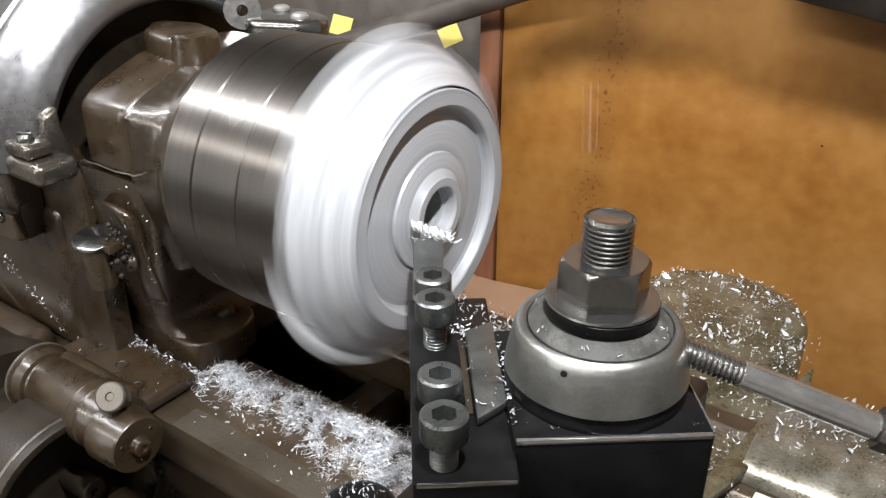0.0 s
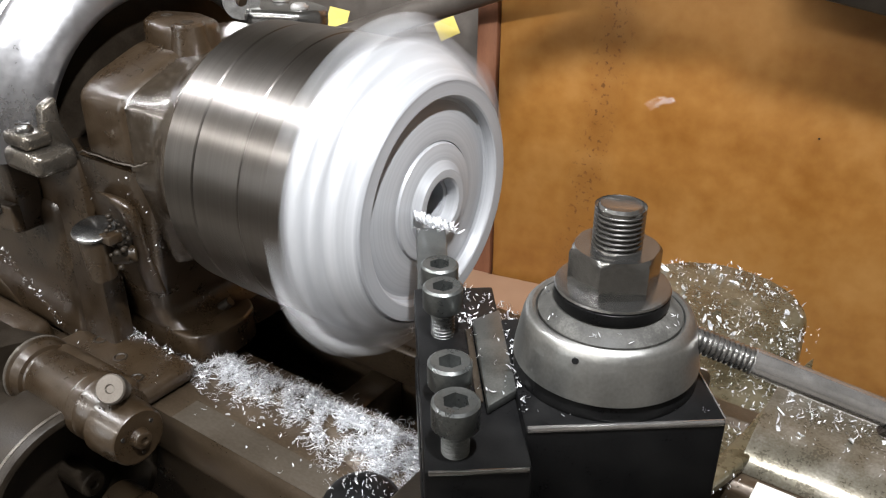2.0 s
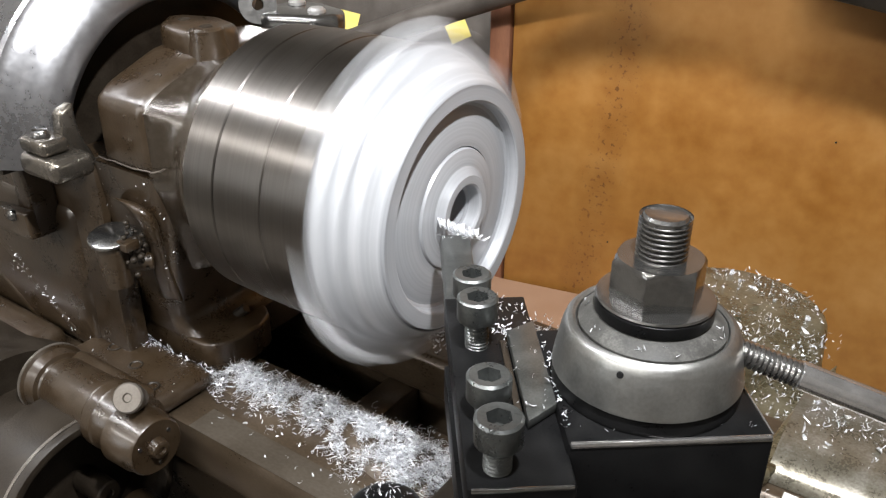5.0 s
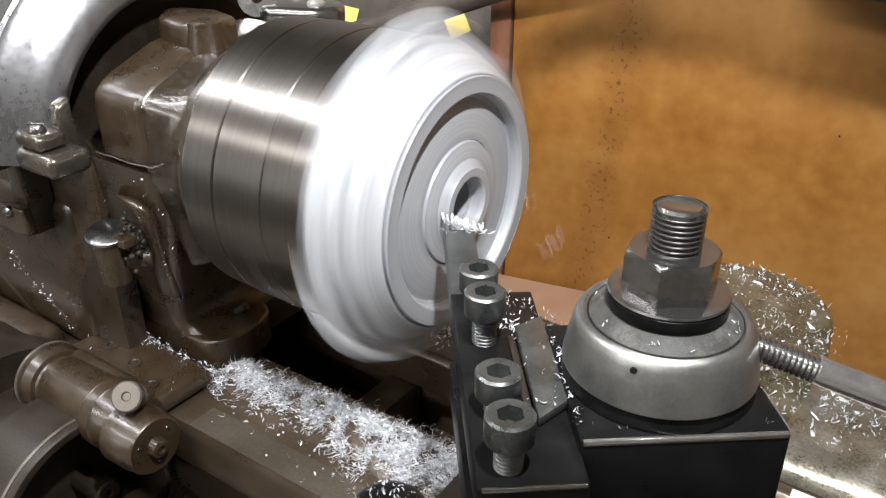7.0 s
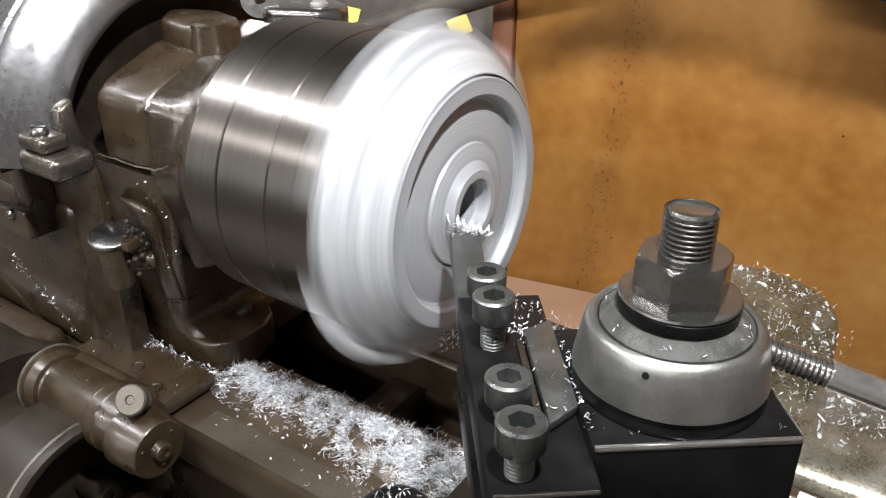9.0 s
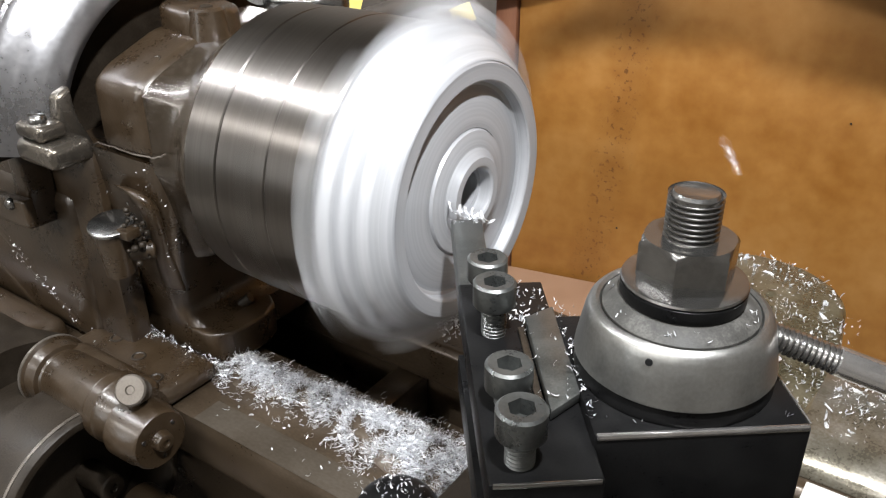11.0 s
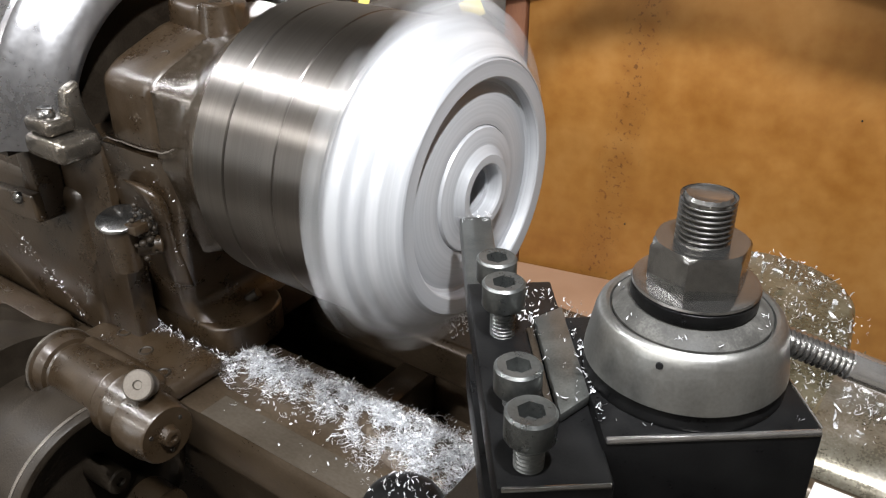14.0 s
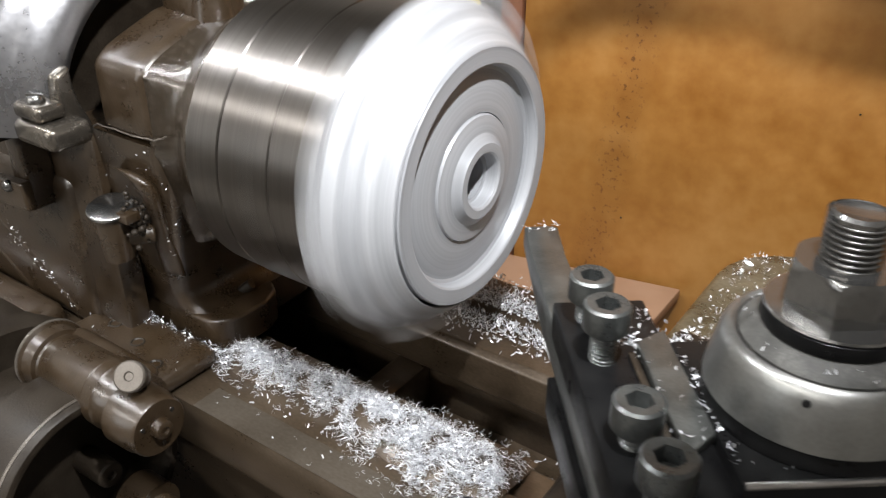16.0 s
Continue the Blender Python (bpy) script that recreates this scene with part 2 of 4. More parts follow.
def at_axis(x, y, z, direction):
    """A pose whose z runs along a direction."""
    return Matrix.Translation((x, y, z)) @ Vector(direction).to_track_quat("Z", "Y").to_matrix().to_4x4()


def socket_head(parent, u, v, top, r=0.0066, h=0.008, stem=0.012, mat=None, name="clamp_screw"):
    """A cap screw with a hexagon socket, and its thread below."""
    at = Matrix.Translation((u, v, top - h))
    seg = 36
    bm = bmesh.new()
    hexr = r * 0.56
    prof = [(0, r * 0.5), (0, r * 0.95), (0.0005, r), (h - 0.0007, r), (h, r - 0.0008)]
    turned(bm, prof, at, seg)
    # rim down into the six-sided socket
    top_ring = [v2 for v2 in bm.verts if abs(v2.co.z - top) < 1e-6]
    top_ring.sort(key=lambda q: math.atan2(q.co.y - v, q.co.x - u))
    hexa, deep = [], []
    for q in top_ring:
        a = math.atan2(q.co.y - v, q.co.x - u)
        k = (a + math.pi / 6) % (math.pi / 3) - math.pi / 6
        rr = hexr * math.cos(math.pi / 6) / math.cos(k)
        hexa.append(bm.verts.new((u + rr * math.cos(a), v + rr * math.sin(a), top - 0.0002)))
        deep.append(bm.verts.new((u + rr * math.cos(a), v + rr * math.sin(a), top - h * 0.6)))
    for i in range(seg):
        j = (i + 1) % seg
        bm.faces.new((top_ring[i], top_ring[j], hexa[j], hexa[i]))
        bm.faces.new((hexa[i], hexa[j], deep[j], deep[i]))
    bm.faces.new(deep)
    head = part(name, bm, mat or SCREW, parent)
    bm = bmesh.new()
    threaded(bm, Matrix.Translation((u, v, top - h - stem)), r * 0.6, stem, 0.00125)
    part("thread", bm, SCREW, head, "oily threaded shank")
    return head


def threaded(bm, m, r, length, pitch, seg=24):
    """A threaded bar of ridges and grooves."""
    prof, h = [(0, 0), (0, r * 0.9)], 0.0
    while h + pitch < length:
        prof += [(h + pitch * 0.15, r * 0.87), (h + pitch * 0.55, r), (h + pitch * 0.75, r)]
        h += pitch
    prof += [(length - 0.0018, r * 0.97), (length, r * 0.80), (length - 0.0003, r * 0.74), (length - 0.0003, 0)]
    return turned(bm, prof, m, seg)


def chips(name, places, mat, parent=None, size=(0.0012, 0.004), seed=1, label="", kind="stuff", category="", broad=(0.0002, 0.0006), curl=(0.8, 5.6), lying=False):
    """Curled metal shavings, one small bent strip at each place."""
    rnd = random.Random(seed)
    verts, faces = [], []
    for p in places:
        l, w = rnd.uniform(*size), rnd.uniform(*broad)
        m = Matrix.Translation(p) @ Euler((rnd.uniform(-1.3, 1.3), rnd.uniform(-1.3, 1.3), rnd.uniform(0, 6.28))).to_matrix().to_4x4()
        if lying:
            m = Matrix.Translation(p) @ Euler((math.pi / 2 + rnd.gauss(0, 0.55), rnd.gauss(0, 0.55), 0)).to_matrix().to_4x4() @ Matrix.Rotation(rnd.uniform(0, 6.28), 4, "Y")
        bend = rnd.uniform(*curl)
        n = 6 if bend < 4.5 else 11
        rad = l / bend
        twist = rnd.uniform(-0.5, 0.5) * w
        base = len(verts)
        for k in range(n + 1):
            a = bend * (k / n - 0.5)
            for s in (-1, 1):
                verts.append(m @ Vector((rad * math.sin(a), s * w * (1 - 0.5 * abs(2 * k / n - 1)) + twist * k, rad * (1 - math.cos(a)) + 0.0002 * k)))
        for k in range(n):
            i = base + 2 * k
            faces.append((i, i + 1, i + 3, i + 2))
    me = bpy.data.meshes.new(name)
    me.from_pydata(verts, [], faces)
    me.materials.append(mat)
    ob = new(name, me)
    ob.parent = parent
    return tagged(ob, label, category, "", kind)

# ---- the room ----


def room():
    x0, x1, y0, y1, z0, z1, w = -2.2, 2.2, -2.9, 1.4, -1.1, 1.5, 0.1
    for name, b in (("wall_north", (x0 - w, x1 + w, y1, y1 + w, z0, z1)),
                    ("wall_east", (x1, x1 + w, y0, y1, z0, z1)), ("wall_west", (x0 - w, x0, y0, y1, z0, z1))):
        tagged(part(name, box(bmesh.new(), *b), WHITE), "plain grey-brown plastered workshop wall", "wall", kind="structure")
    # the wall behind the operator, with an unseen opening added for the fill lamp
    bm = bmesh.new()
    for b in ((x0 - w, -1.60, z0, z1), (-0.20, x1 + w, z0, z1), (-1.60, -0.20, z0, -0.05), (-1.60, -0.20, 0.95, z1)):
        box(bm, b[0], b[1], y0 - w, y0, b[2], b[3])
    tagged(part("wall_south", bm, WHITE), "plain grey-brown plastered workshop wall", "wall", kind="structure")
    # frame and blind invented to go round the fill lamp
    window = thing("fill_opening", "plain framed opening added round the unseen fill lamp", "window", kind="structure")
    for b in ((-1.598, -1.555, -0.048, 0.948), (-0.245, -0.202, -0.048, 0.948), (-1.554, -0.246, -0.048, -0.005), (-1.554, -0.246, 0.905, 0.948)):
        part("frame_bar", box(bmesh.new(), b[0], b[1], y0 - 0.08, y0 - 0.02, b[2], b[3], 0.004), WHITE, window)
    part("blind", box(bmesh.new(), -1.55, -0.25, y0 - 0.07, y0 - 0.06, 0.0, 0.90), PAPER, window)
    tagged(part("floor", box(bmesh.new(), x0 - w, x1 + w, y0 - w, y1 + w, z0 - w, z0), CONCRETE), "worn grey concrete workshop floor", "floor", kind="structure")
    tagged(part("ceiling", box(bmesh.new(), x0 - w, x1 + w, y0 - w, y1 + w, z1, z1 + w), WHITE), "plain grey-brown workshop ceiling", "ceiling", kind="structure")


room()


def splash_board():
    """The ochre board that stands behind the lathe, with a timber post at its end."""
    at = pose(-0.191, 0.366, -0.262, 0, 0, 12.3)
    board = thing("splash_board", "ochre varnished splash board with dark oily specks behind the lathe", "board", at)
    part("sheet", box(bmesh.new(), 0.0, 1.25, 0.0, 0.012, -0.40, 0.85, 0.002), PANEL, board)
    part("end_post", box(bmesh.new(), -0.022, -0.001, -0.004, 0.05, -0.40, 0.85, 0.003), TIMBER, board, "red-brown timber end post")
    # ledge height and tilt set so its edge fits the camera's view
    part("ledge", box(bmesh.new(), 0.0, 0.50, -0.080, -0.001, 0.0, 0.024, 0.003, 2, pose(0.236, 0, 0.324, 0, 10.5, 0)), IRON_DARK, board, "dark ledge on the board, tilted to fit the camera's view")
    rnd = random.Random(4)
    for i in range(3):
        x, z = rnd.uniform(0.05, 0.42), rnd.uniform(0.04, 0.33)
        if i == 0:
            x, z = 0.291, 0.190
        bm = bmesh.new()
        bmesh.ops.create_icosphere(bm, subdivisions=1, radius=rnd.uniform(0.0008, 0.0014), matrix=Matrix.Translation((x, -0.0004, z)))
        part("speck", bm, IRON_DARK, board)
    return board


splash_board()


def chip_tray():
    """The sheet pan under the bed, with a turned-up lip, and a board that bridges it to the splash board."""
    tray = thing("chip_tray", "dark chip tray under the lathe bed with scattered swarf", "tray", pose(0, 0, -0.30))
    part("pan", box(bmesh.new(), -0.9, 1.0, -0.25, 0.30, -0.006, 0.0, 0.002), IRON_DARK, tray)
    part("lip", box(bmesh.new(), -0.9, 1.0, -0.262, -0.2505, -0.006, 0.02, 0.002), IRON_DARK, tray)
    part("rear_lip", box(bmesh.new(), -0.9, 1.0, 0.3005, 0.312, -0.006, 0.034, 0.002), IRON_DARK, tray)
    for x in (-0.7, 0.8):
        for y in (-0.2, 0.2):
            part("leg", box(bmesh.new(), x - 0.04, x + 0.04, y - 0.04, y + 0.04, -0.80, -0.0065, 0.006), IRON_DARK, tray)
    shelf = thing("shelf_board", "bare brown shelf board behind the bed", "board", pose(-0.02, 0.0, -0.265))
    part("plank", prism(bmesh.new(), [(-0.9, 0.135), (0.0, 0.135), (0.0, 0.398), (-0.17, 0.362), (-0.9, 0.34)], -0.012, 0.0, 0.002, 2, "z"), TRAYMAT, shelf)


chip_tray()

# ---- the lathe: bed, headstock, gear guard ----
BED = -0.137


def lathe_bed():
    bed = thing("lathe_bed", "worn oily lathe bed with two flat ways and cross ribs", "lathe bed")
    # sections in (y, z), drawn out along the bed
    front = [(-0.087, BED), (-0.042, BED), (-0.040, BED - 0.004), (-0.018, BED - 0.004), (-0.012, BED - 0.012), (-0.012, -0.262), (-0.072, -0.262), (-0.072, -0.18), (-0.087, -0.168)]
    rear = [(0.046, BED - 0.004), (0.050, BED), (0.082, BED), (0.092, BED + 0.007), (0.104, BED + 0.007), (0.116, BED - 0.004), (0.132, BED - 0.004), (0.132, -0.18), (0.118, -0.19), (0.118, -0.262), (0.058, -0.262), (0.058, -0.175), (0.046, -0.165)]
    part("front_way", prism(bmesh.new(), front, -0.75, 0.75, 0.0012, 2, "x"), WAY, bed)
    part("worn_strip", box(bmesh.new(), -0.13, 0.74, -0.0868, -0.0684, BED + 0.0001, BED + 0.0005), STRIP, bed, "rubbed grey strip along the way's edge")
    part("rear_way", prism(bmesh.new(), rear, -0.75, 0.75, 0.0012, 2, "x"), WAY, bed)
    for x in (-0.30, -0.085, 0.13, 0.36):
        part("cross_rib", box(bmesh.new(), x - 0.012, x + 0.012, -0.0115, 0.0575, -0.2045, -0.170, 0.004), WAY, bed)
    part("sump_floor", box(bmesh.new(), -0.74, 0.74, -0.0118, 0.0578, -0.2350, -0.2050), WAY, bed)
    return bed


lathe_bed()


def feed_rods():
    for y, z, r, label in ((-0.108, -0.208, 0.010, "oily steel lead screw along the front of the bed"), (-0.112, -0.250, 0.0085, "oily steel feed rod below the lead screw")):
        ob = thing("lead_screw" if r > 0.009 else "feed_rod", label, "machine shaft")
        bm = bmesh.new()
        if r > 0.009:
            threaded(bm, at_axis(-0.15, y, z, (1, 0, 0)), r, 0.85, 0.004, 20)
        else:
            rod(bm, (-0.15, y, z), (0.70, y, z), r)
        part("shaft", bm, IRON, ob)
        part("collar", turned(bmesh.new(), [(0, 0), (0, r * 1.5), (0.02, r * 1.5), (0.02, 0)], at_axis(-0.17, y, z, (1, 0, 0))), IRON, ob)


feed_rods()


def headstock():
    head = thing("headstock", "oily brown cast-iron lathe headstock with a split bearing housing", "headstock")
    # lower half of the front bearing stand: tapering casting, rounded corners
    bm = bmesh.new()
    lv = [(0.004, -0.070, -0.268, -0.146), (-0.05, -0.0645, -0.268, -0.157), (-0.10, -0.0510, -0.266, -0.1765), (-0.108, -0.0500, -0.266, -0.1745), (-0.1125, -0.0490, -0.265, -0.1700), (-0.1150, -0.0480, -0.265, -0.1630), (-0.1365, -0.047, -0.264, -0.1630)]
    rings = []
    for z, y, x0, x1 in lv:
        rings.append([bm.verts.new(p) for p in ((x0, y, z), (x1, y, z), (x1, -y * 0.95, z), (x0, -y * 0.95, z))])
    bm.faces.new(rings[0])
    bm.faces.new(rings[-1][::-1])
    for a, b in zip(rings, rings[1:]):
        for k in range(4):
            bm.faces.new((a[k], b[k], b[(k + 1) % 4], a[(k + 1) % 4]))
    bmesh.ops.recalc_face_normals(bm, faces=bm.faces)
    up = [e for e in bm.edges if abs(e.verts[0].co.z - e.verts[1].co.z) > 0.002]
    bmesh.ops.bevel(bm, geom=up, offset=0.009, segments=4, profile=0.5, affect="EDGES")
    part("bearing_stand", bm, IRON, head)
    # foot with the rounded toe
    toe = [(-0.205, -0.0475), (-0.170, -0.0475)] + [(-0.166 + 0.018 * math.sin(radians(15 * k)), -0.0295 - 0.018 * math.cos(radians(15 * k))) for k in range(1, 7)] + [(-0.148, -0.010), (-0.153, 0.002), (-0.162, 0.008), (-0.205, 0.010)]
    part("foot", prism(bmesh.new(), toe, -0.1365, -0.1145, 0.0075, 5, "z"), IRON, head)
    # bearing cap: a sloped shoulder, the flat boss on top, the round nose towards the chuck
    cap = prism(bmesh.new(), [(-0.0705, 0.0045), (-0.0705, 0.042), (-0.060, 0.049), (-0.028, 0.0610), (0.040, 0.0610), (0.066, 0.044), (0.068, 0.0045)], -0.190, -0.1490, 0.006, 4, "x")
    part("bearing_cap", cap, IRON, head)
    boss = prism(bmesh.new(), [(-0.1985, -0.010), (-0.185, -0.026), (-0.158, -0.030), (-0.148, -0.025), (-0.144, -0.012), (-0.150, 0.000), (-0.172, 0.006), (-0.193, -0.001)], 0.052, 0.0730, 0.0045, 4, "z")
    part("cap_boss", boss, IRON, head)
    # concave flare from the square housing to the round spindle nose
    bm = bmesh.new()
    section = [(-0.050, -0.060), (0.048, -0.060), (0.065, 0.0), (0.064, 0.043), (0.039, 0.059), (-0.027, 0.059), (-0.058, 0.0475), (-0.0685, 0.041), (-0.0685, 0.0)]
    n, rows = 96, []
    for x, k in ((-0.1535, 0.0), (-0.1500, 0.02), (-0.1460, 0.10), (-0.1420, 0.25), (-0.1380, 0.46), (-0.1340, 0.72), (-0.1305, 0.93), (-0.1280, 1.0), (-0.1262, 0.99), (-0.1250, 0.93)):
        row = []
        for i in range(n):
            a = 2 * math.pi * i / n
            ca, sa = math.cos(a), math.sin(a)
            square = min((p[0] * (q[1] - p[1]) - p[1] * (q[0] - p[0])) / d for p, q in zip(section, section[1:] + section[:1]) for d in [ca * (q[1] - p[1]) - sa * (q[0] - p[0])] if d > 1e-6)
            r = square * (1 - k) + (0.0692 if sa > -0.2 else 0.0692 - 0.010 * min(1.0, (-0.2 - sa) / 0.5)) * k - 0.003 * math.sin(math.pi * k)
            row.append(bm.verts.new((x, r * ca, r * sa)))
        rows.append(row)
    for p, q in zip(rows, rows[1:]):
        for i in range(n):
            bm.faces.new((p[i], p[(i + 1) % n], q[(i + 1) % n], q[i]))
    bm.faces.new(rows[-1])
    part("nose_flare", bm, WORN_IRON, head)
    part("boss_neck", turned(bmesh.new(), [(0.040, 0.0), (0.040, 0.0130), (0.050, 0.0125), (0.062, 0.0105), (0.068, 0.0098), (0.0725, 0.0092), (0.0738, 0.0078), (0.0738, 0.0)], pose(-0.1535, -0.0195, 0), 32), IRON, head)
    # squeezed-out sealing compound along the joint
    rnd = random.Random(2)
    bm = bmesh.new()
    line = [(-0.1990, 0.0045), (-0.1926, 0.0080), (-0.1750, 0.0078), (-0.1520, 0.0086), (-0.1437, 0.0100), (-0.1360, 0.0135)]
    pts = []
    for (xa, za), (xb, zb) in zip(line, line[1:]):
        pts += [(xa + (xb - xa) * k / 4, -0.0708 + 0.002 * max(0.0, (xa + 0.150) / 0.014) + rnd.uniform(-0.0002, 0.0002), za + (zb - za) * k / 4 + rnd.uniform(-0.0004, 0.0004)) for k in range(4)]
    for a, b in zip(pts, pts[1:]):
        rod(bm, a, b, 0.0005, 6)
    part("joint_seal", bm, KNOB, head, "pale line of sealing compound")
    for x, y, z, n in ((-0.176, -0.0545, 0.0500, (0, -0.42, 0.9)), (-0.160, -0.050, 0.0520, (0, -0.42, 0.9)), (-0.1535, -0.0195, 0.0736, (0, 0, 1)), (-0.180, -0.012, 0.0728, (0, 0, 1))):
        part("oil_plug", turned(bmesh.new(), [(-0.002, 0), (-0.002, 0.0034), (0.0004, 0.0034), (0.0008, 0.0026), (0.0004, 0.0016), (0.0, 0)], at_axis(x, y, z, n), 20), IRON_DARK, head)
    # raised drip rib on the stand's side
    bm = bmesh.new()
    pts = [(-0.180, -0.0690, -0.0150), (-0.168, -0.0700, -0.0155), (-0.1615, -0.0695, -0.0215), (-0.1605, -0.0675, -0.0320), (-0.1635, -0.0640, -0.0450), (-0.1680, -0.0600, -0.0600), (-0.1750, -0.0520, -0.0850)]
    n, rows = len(pts), []
    for i in range(8 * (n - 1) + 1):
        k, u = min(i // 8, n - 2), i / 8 - min(i // 8, n - 2)
        p0, p1, p2, p3 = (Vector(pts[max(0, min(n - 1, k + d))]) for d in (-1, 0, 1, 2))
        q = 0.5 * ((2 * p1) + (p2 - p0) * u + (2 * p0 - 5 * p1 + 4 * p2 - p3) * u * u + (3 * p1 - p0 - 3 * p2 + p3) * u ** 3)
        r = 0.0064 + 0.0012 * math.sin(i * 0.16) + 0.0003 * noise.noise(Vector((i * 0.5, 1.0, 0.0)))
        q = q + Vector((0, -0.0006, 0))
        rows.append([bm.verts.new(q + Vector((0.95 * r * math.cos(a), 0.8 * r * math.sin(a) * 0.9, 0.5 * r * math.cos(a + 1.2)))) for a in (2 * math.pi * j / 18 for j in range(18))])
    for p, q in zip(rows, rows[1:]):
        for j in range(18):
            bm.faces.new((p[j], p[(j + 1) % 18], q[(j + 1) % 18], q[j]))
    bm.faces.new(rows[0])
    bm.faces.new(rows[-1])
    part("drip_rib", bm, IRON, head)
    # the rest of the headstock casting behind the guard
    part("rear_casting", box(bmesh.new(), -0.62, -0.225, -0.075, 0.11, -0.1365, -0.03, 0.01, 3), IRON, head)
    part("gear_case", box(bmesh.new(), -0.62, -0.255, -0.125, -0.0755, -0.26, -0.120, 0.012, 3), IRON, head)
    part("side_wall", box(bmesh.new(), -0.46, -0.2000, -0.0718, -0.0560, -0.1362, 0.0036, 0.003, 2), IRON, head)
    # leaning flange at the wall's end, the bracket screwed to it and the ridges below
    lean = [(-0.2600, 0.0030), (-0.2475, 0.0030), (-0.2440, -0.0140), (-0.2424, -0.0264), (-0.2456, -0.0506), (-0.2588, -0.0543), (-0.2570, -0.0158)]
    part("leaning_flange", prism(bmesh.new(), lean, -0.0890, -0.0719, 0.0020, 3, "y"), IRON, head)
    plate = [(-0.3000, -0.0340), (-0.2727, -0.0320), (-0.2380, -0.0290), (-0.2366, -0.0460), (-0.2797, -0.0483), (-0.3000, -0.0500)]
    bracket = part("bracket", prism(bmesh.new(), plate, -0.0960, -0.0892, 0.0016, 3, "y"), IRON, head)
    part("bracket_screw", turned(bmesh.new(), [(0, 0), (0, 0.0036), (0.0014, 0.0034), (0.0026, 0.0022), (0.0029, 0)], at_axis(-0.2504, -0.0962, -0.0330, (0.2, -1, 0.2)), 20), NUTSTEEL, bracket)
    part("wall_ridge", rod(bmesh.new(), (-0.2655, -0.0716, -0.0360), (-0.2550, -0.0716, -0.1340), 0.0016, 12), IRON, head)
    for p, q, r in (((-0.3300, -0.0640, -0.0720), (-0.2480, -0.0640, -0.1270), 0.0115), ((-0.3500, -0.0640, -0.0960), (-0.2800, -0.0640, -0.1420), 0.0115)):
        part("casting_rib", rod(bmesh.new(), p, q, r, 18), IRON, head)
    part("drain_cock", rod(bmesh.new(), (-0.1700, -0.012, -0.1155), (-0.1630, -0.008, -0.109), 0.0035, 12), IRON_DARK, head, "small oily drain cock")
    return head


headstock()


def oil_cup():
    cup = thing("oil_cup", "flip-lid oil cup on the side of the bearing stand", "oil cup", pose(-0.1785, -0.082, -0.0335))
    part("cup", turned(bmesh.new(), [(-0.028, 0), (-0.028, 0.0075), (-0.004, 0.0095), (-0.002, 0.0095), (-0.002, 0)], None, 28), IRON, cup)
    bm = turned(bmesh.new(), [(-0.0015, 0), (-0.0015, 0.0115), (-0.0008, 0.0122), (0.0006, 0.0122), (0.0014, 0.0112), (0.0016, 0)], pose(0, 0, 0.0018, 11, 6, 0), 32)
    part("lid", bm, NUTSTEEL, cup, "worn steel flip lid with a bright edge")
    part("hinge", box(bmesh.new(), 0.008, 0.017, -0.003, 0.006, -0.003, 0.0025, 0.001), IRON, cup)
    part("stem", rod(bmesh.new(), (0.003, 0.004, -0.016), (0.012, 0.016, -0.016), 0.0055, 14), IRON, cup)
    rnd = random.Random(31)
    bm = bmesh.new()
    for _ in range(34):
        bmesh.ops.create_icosphere(bm, subdivisions=2, radius=rnd.uniform(0.0008, 0.0022), matrix=Matrix.Translation((0.013 + rnd.gauss(0, 0.0035), 0.006 + rnd.gauss(0, 0.003), -0.004 + rnd.gauss(0, 0.006))))
    tagged(part("grime", bm, IRON_DARK, cup), "black clotted grease", "", "", "stuff")
    return cup


oil_cup()


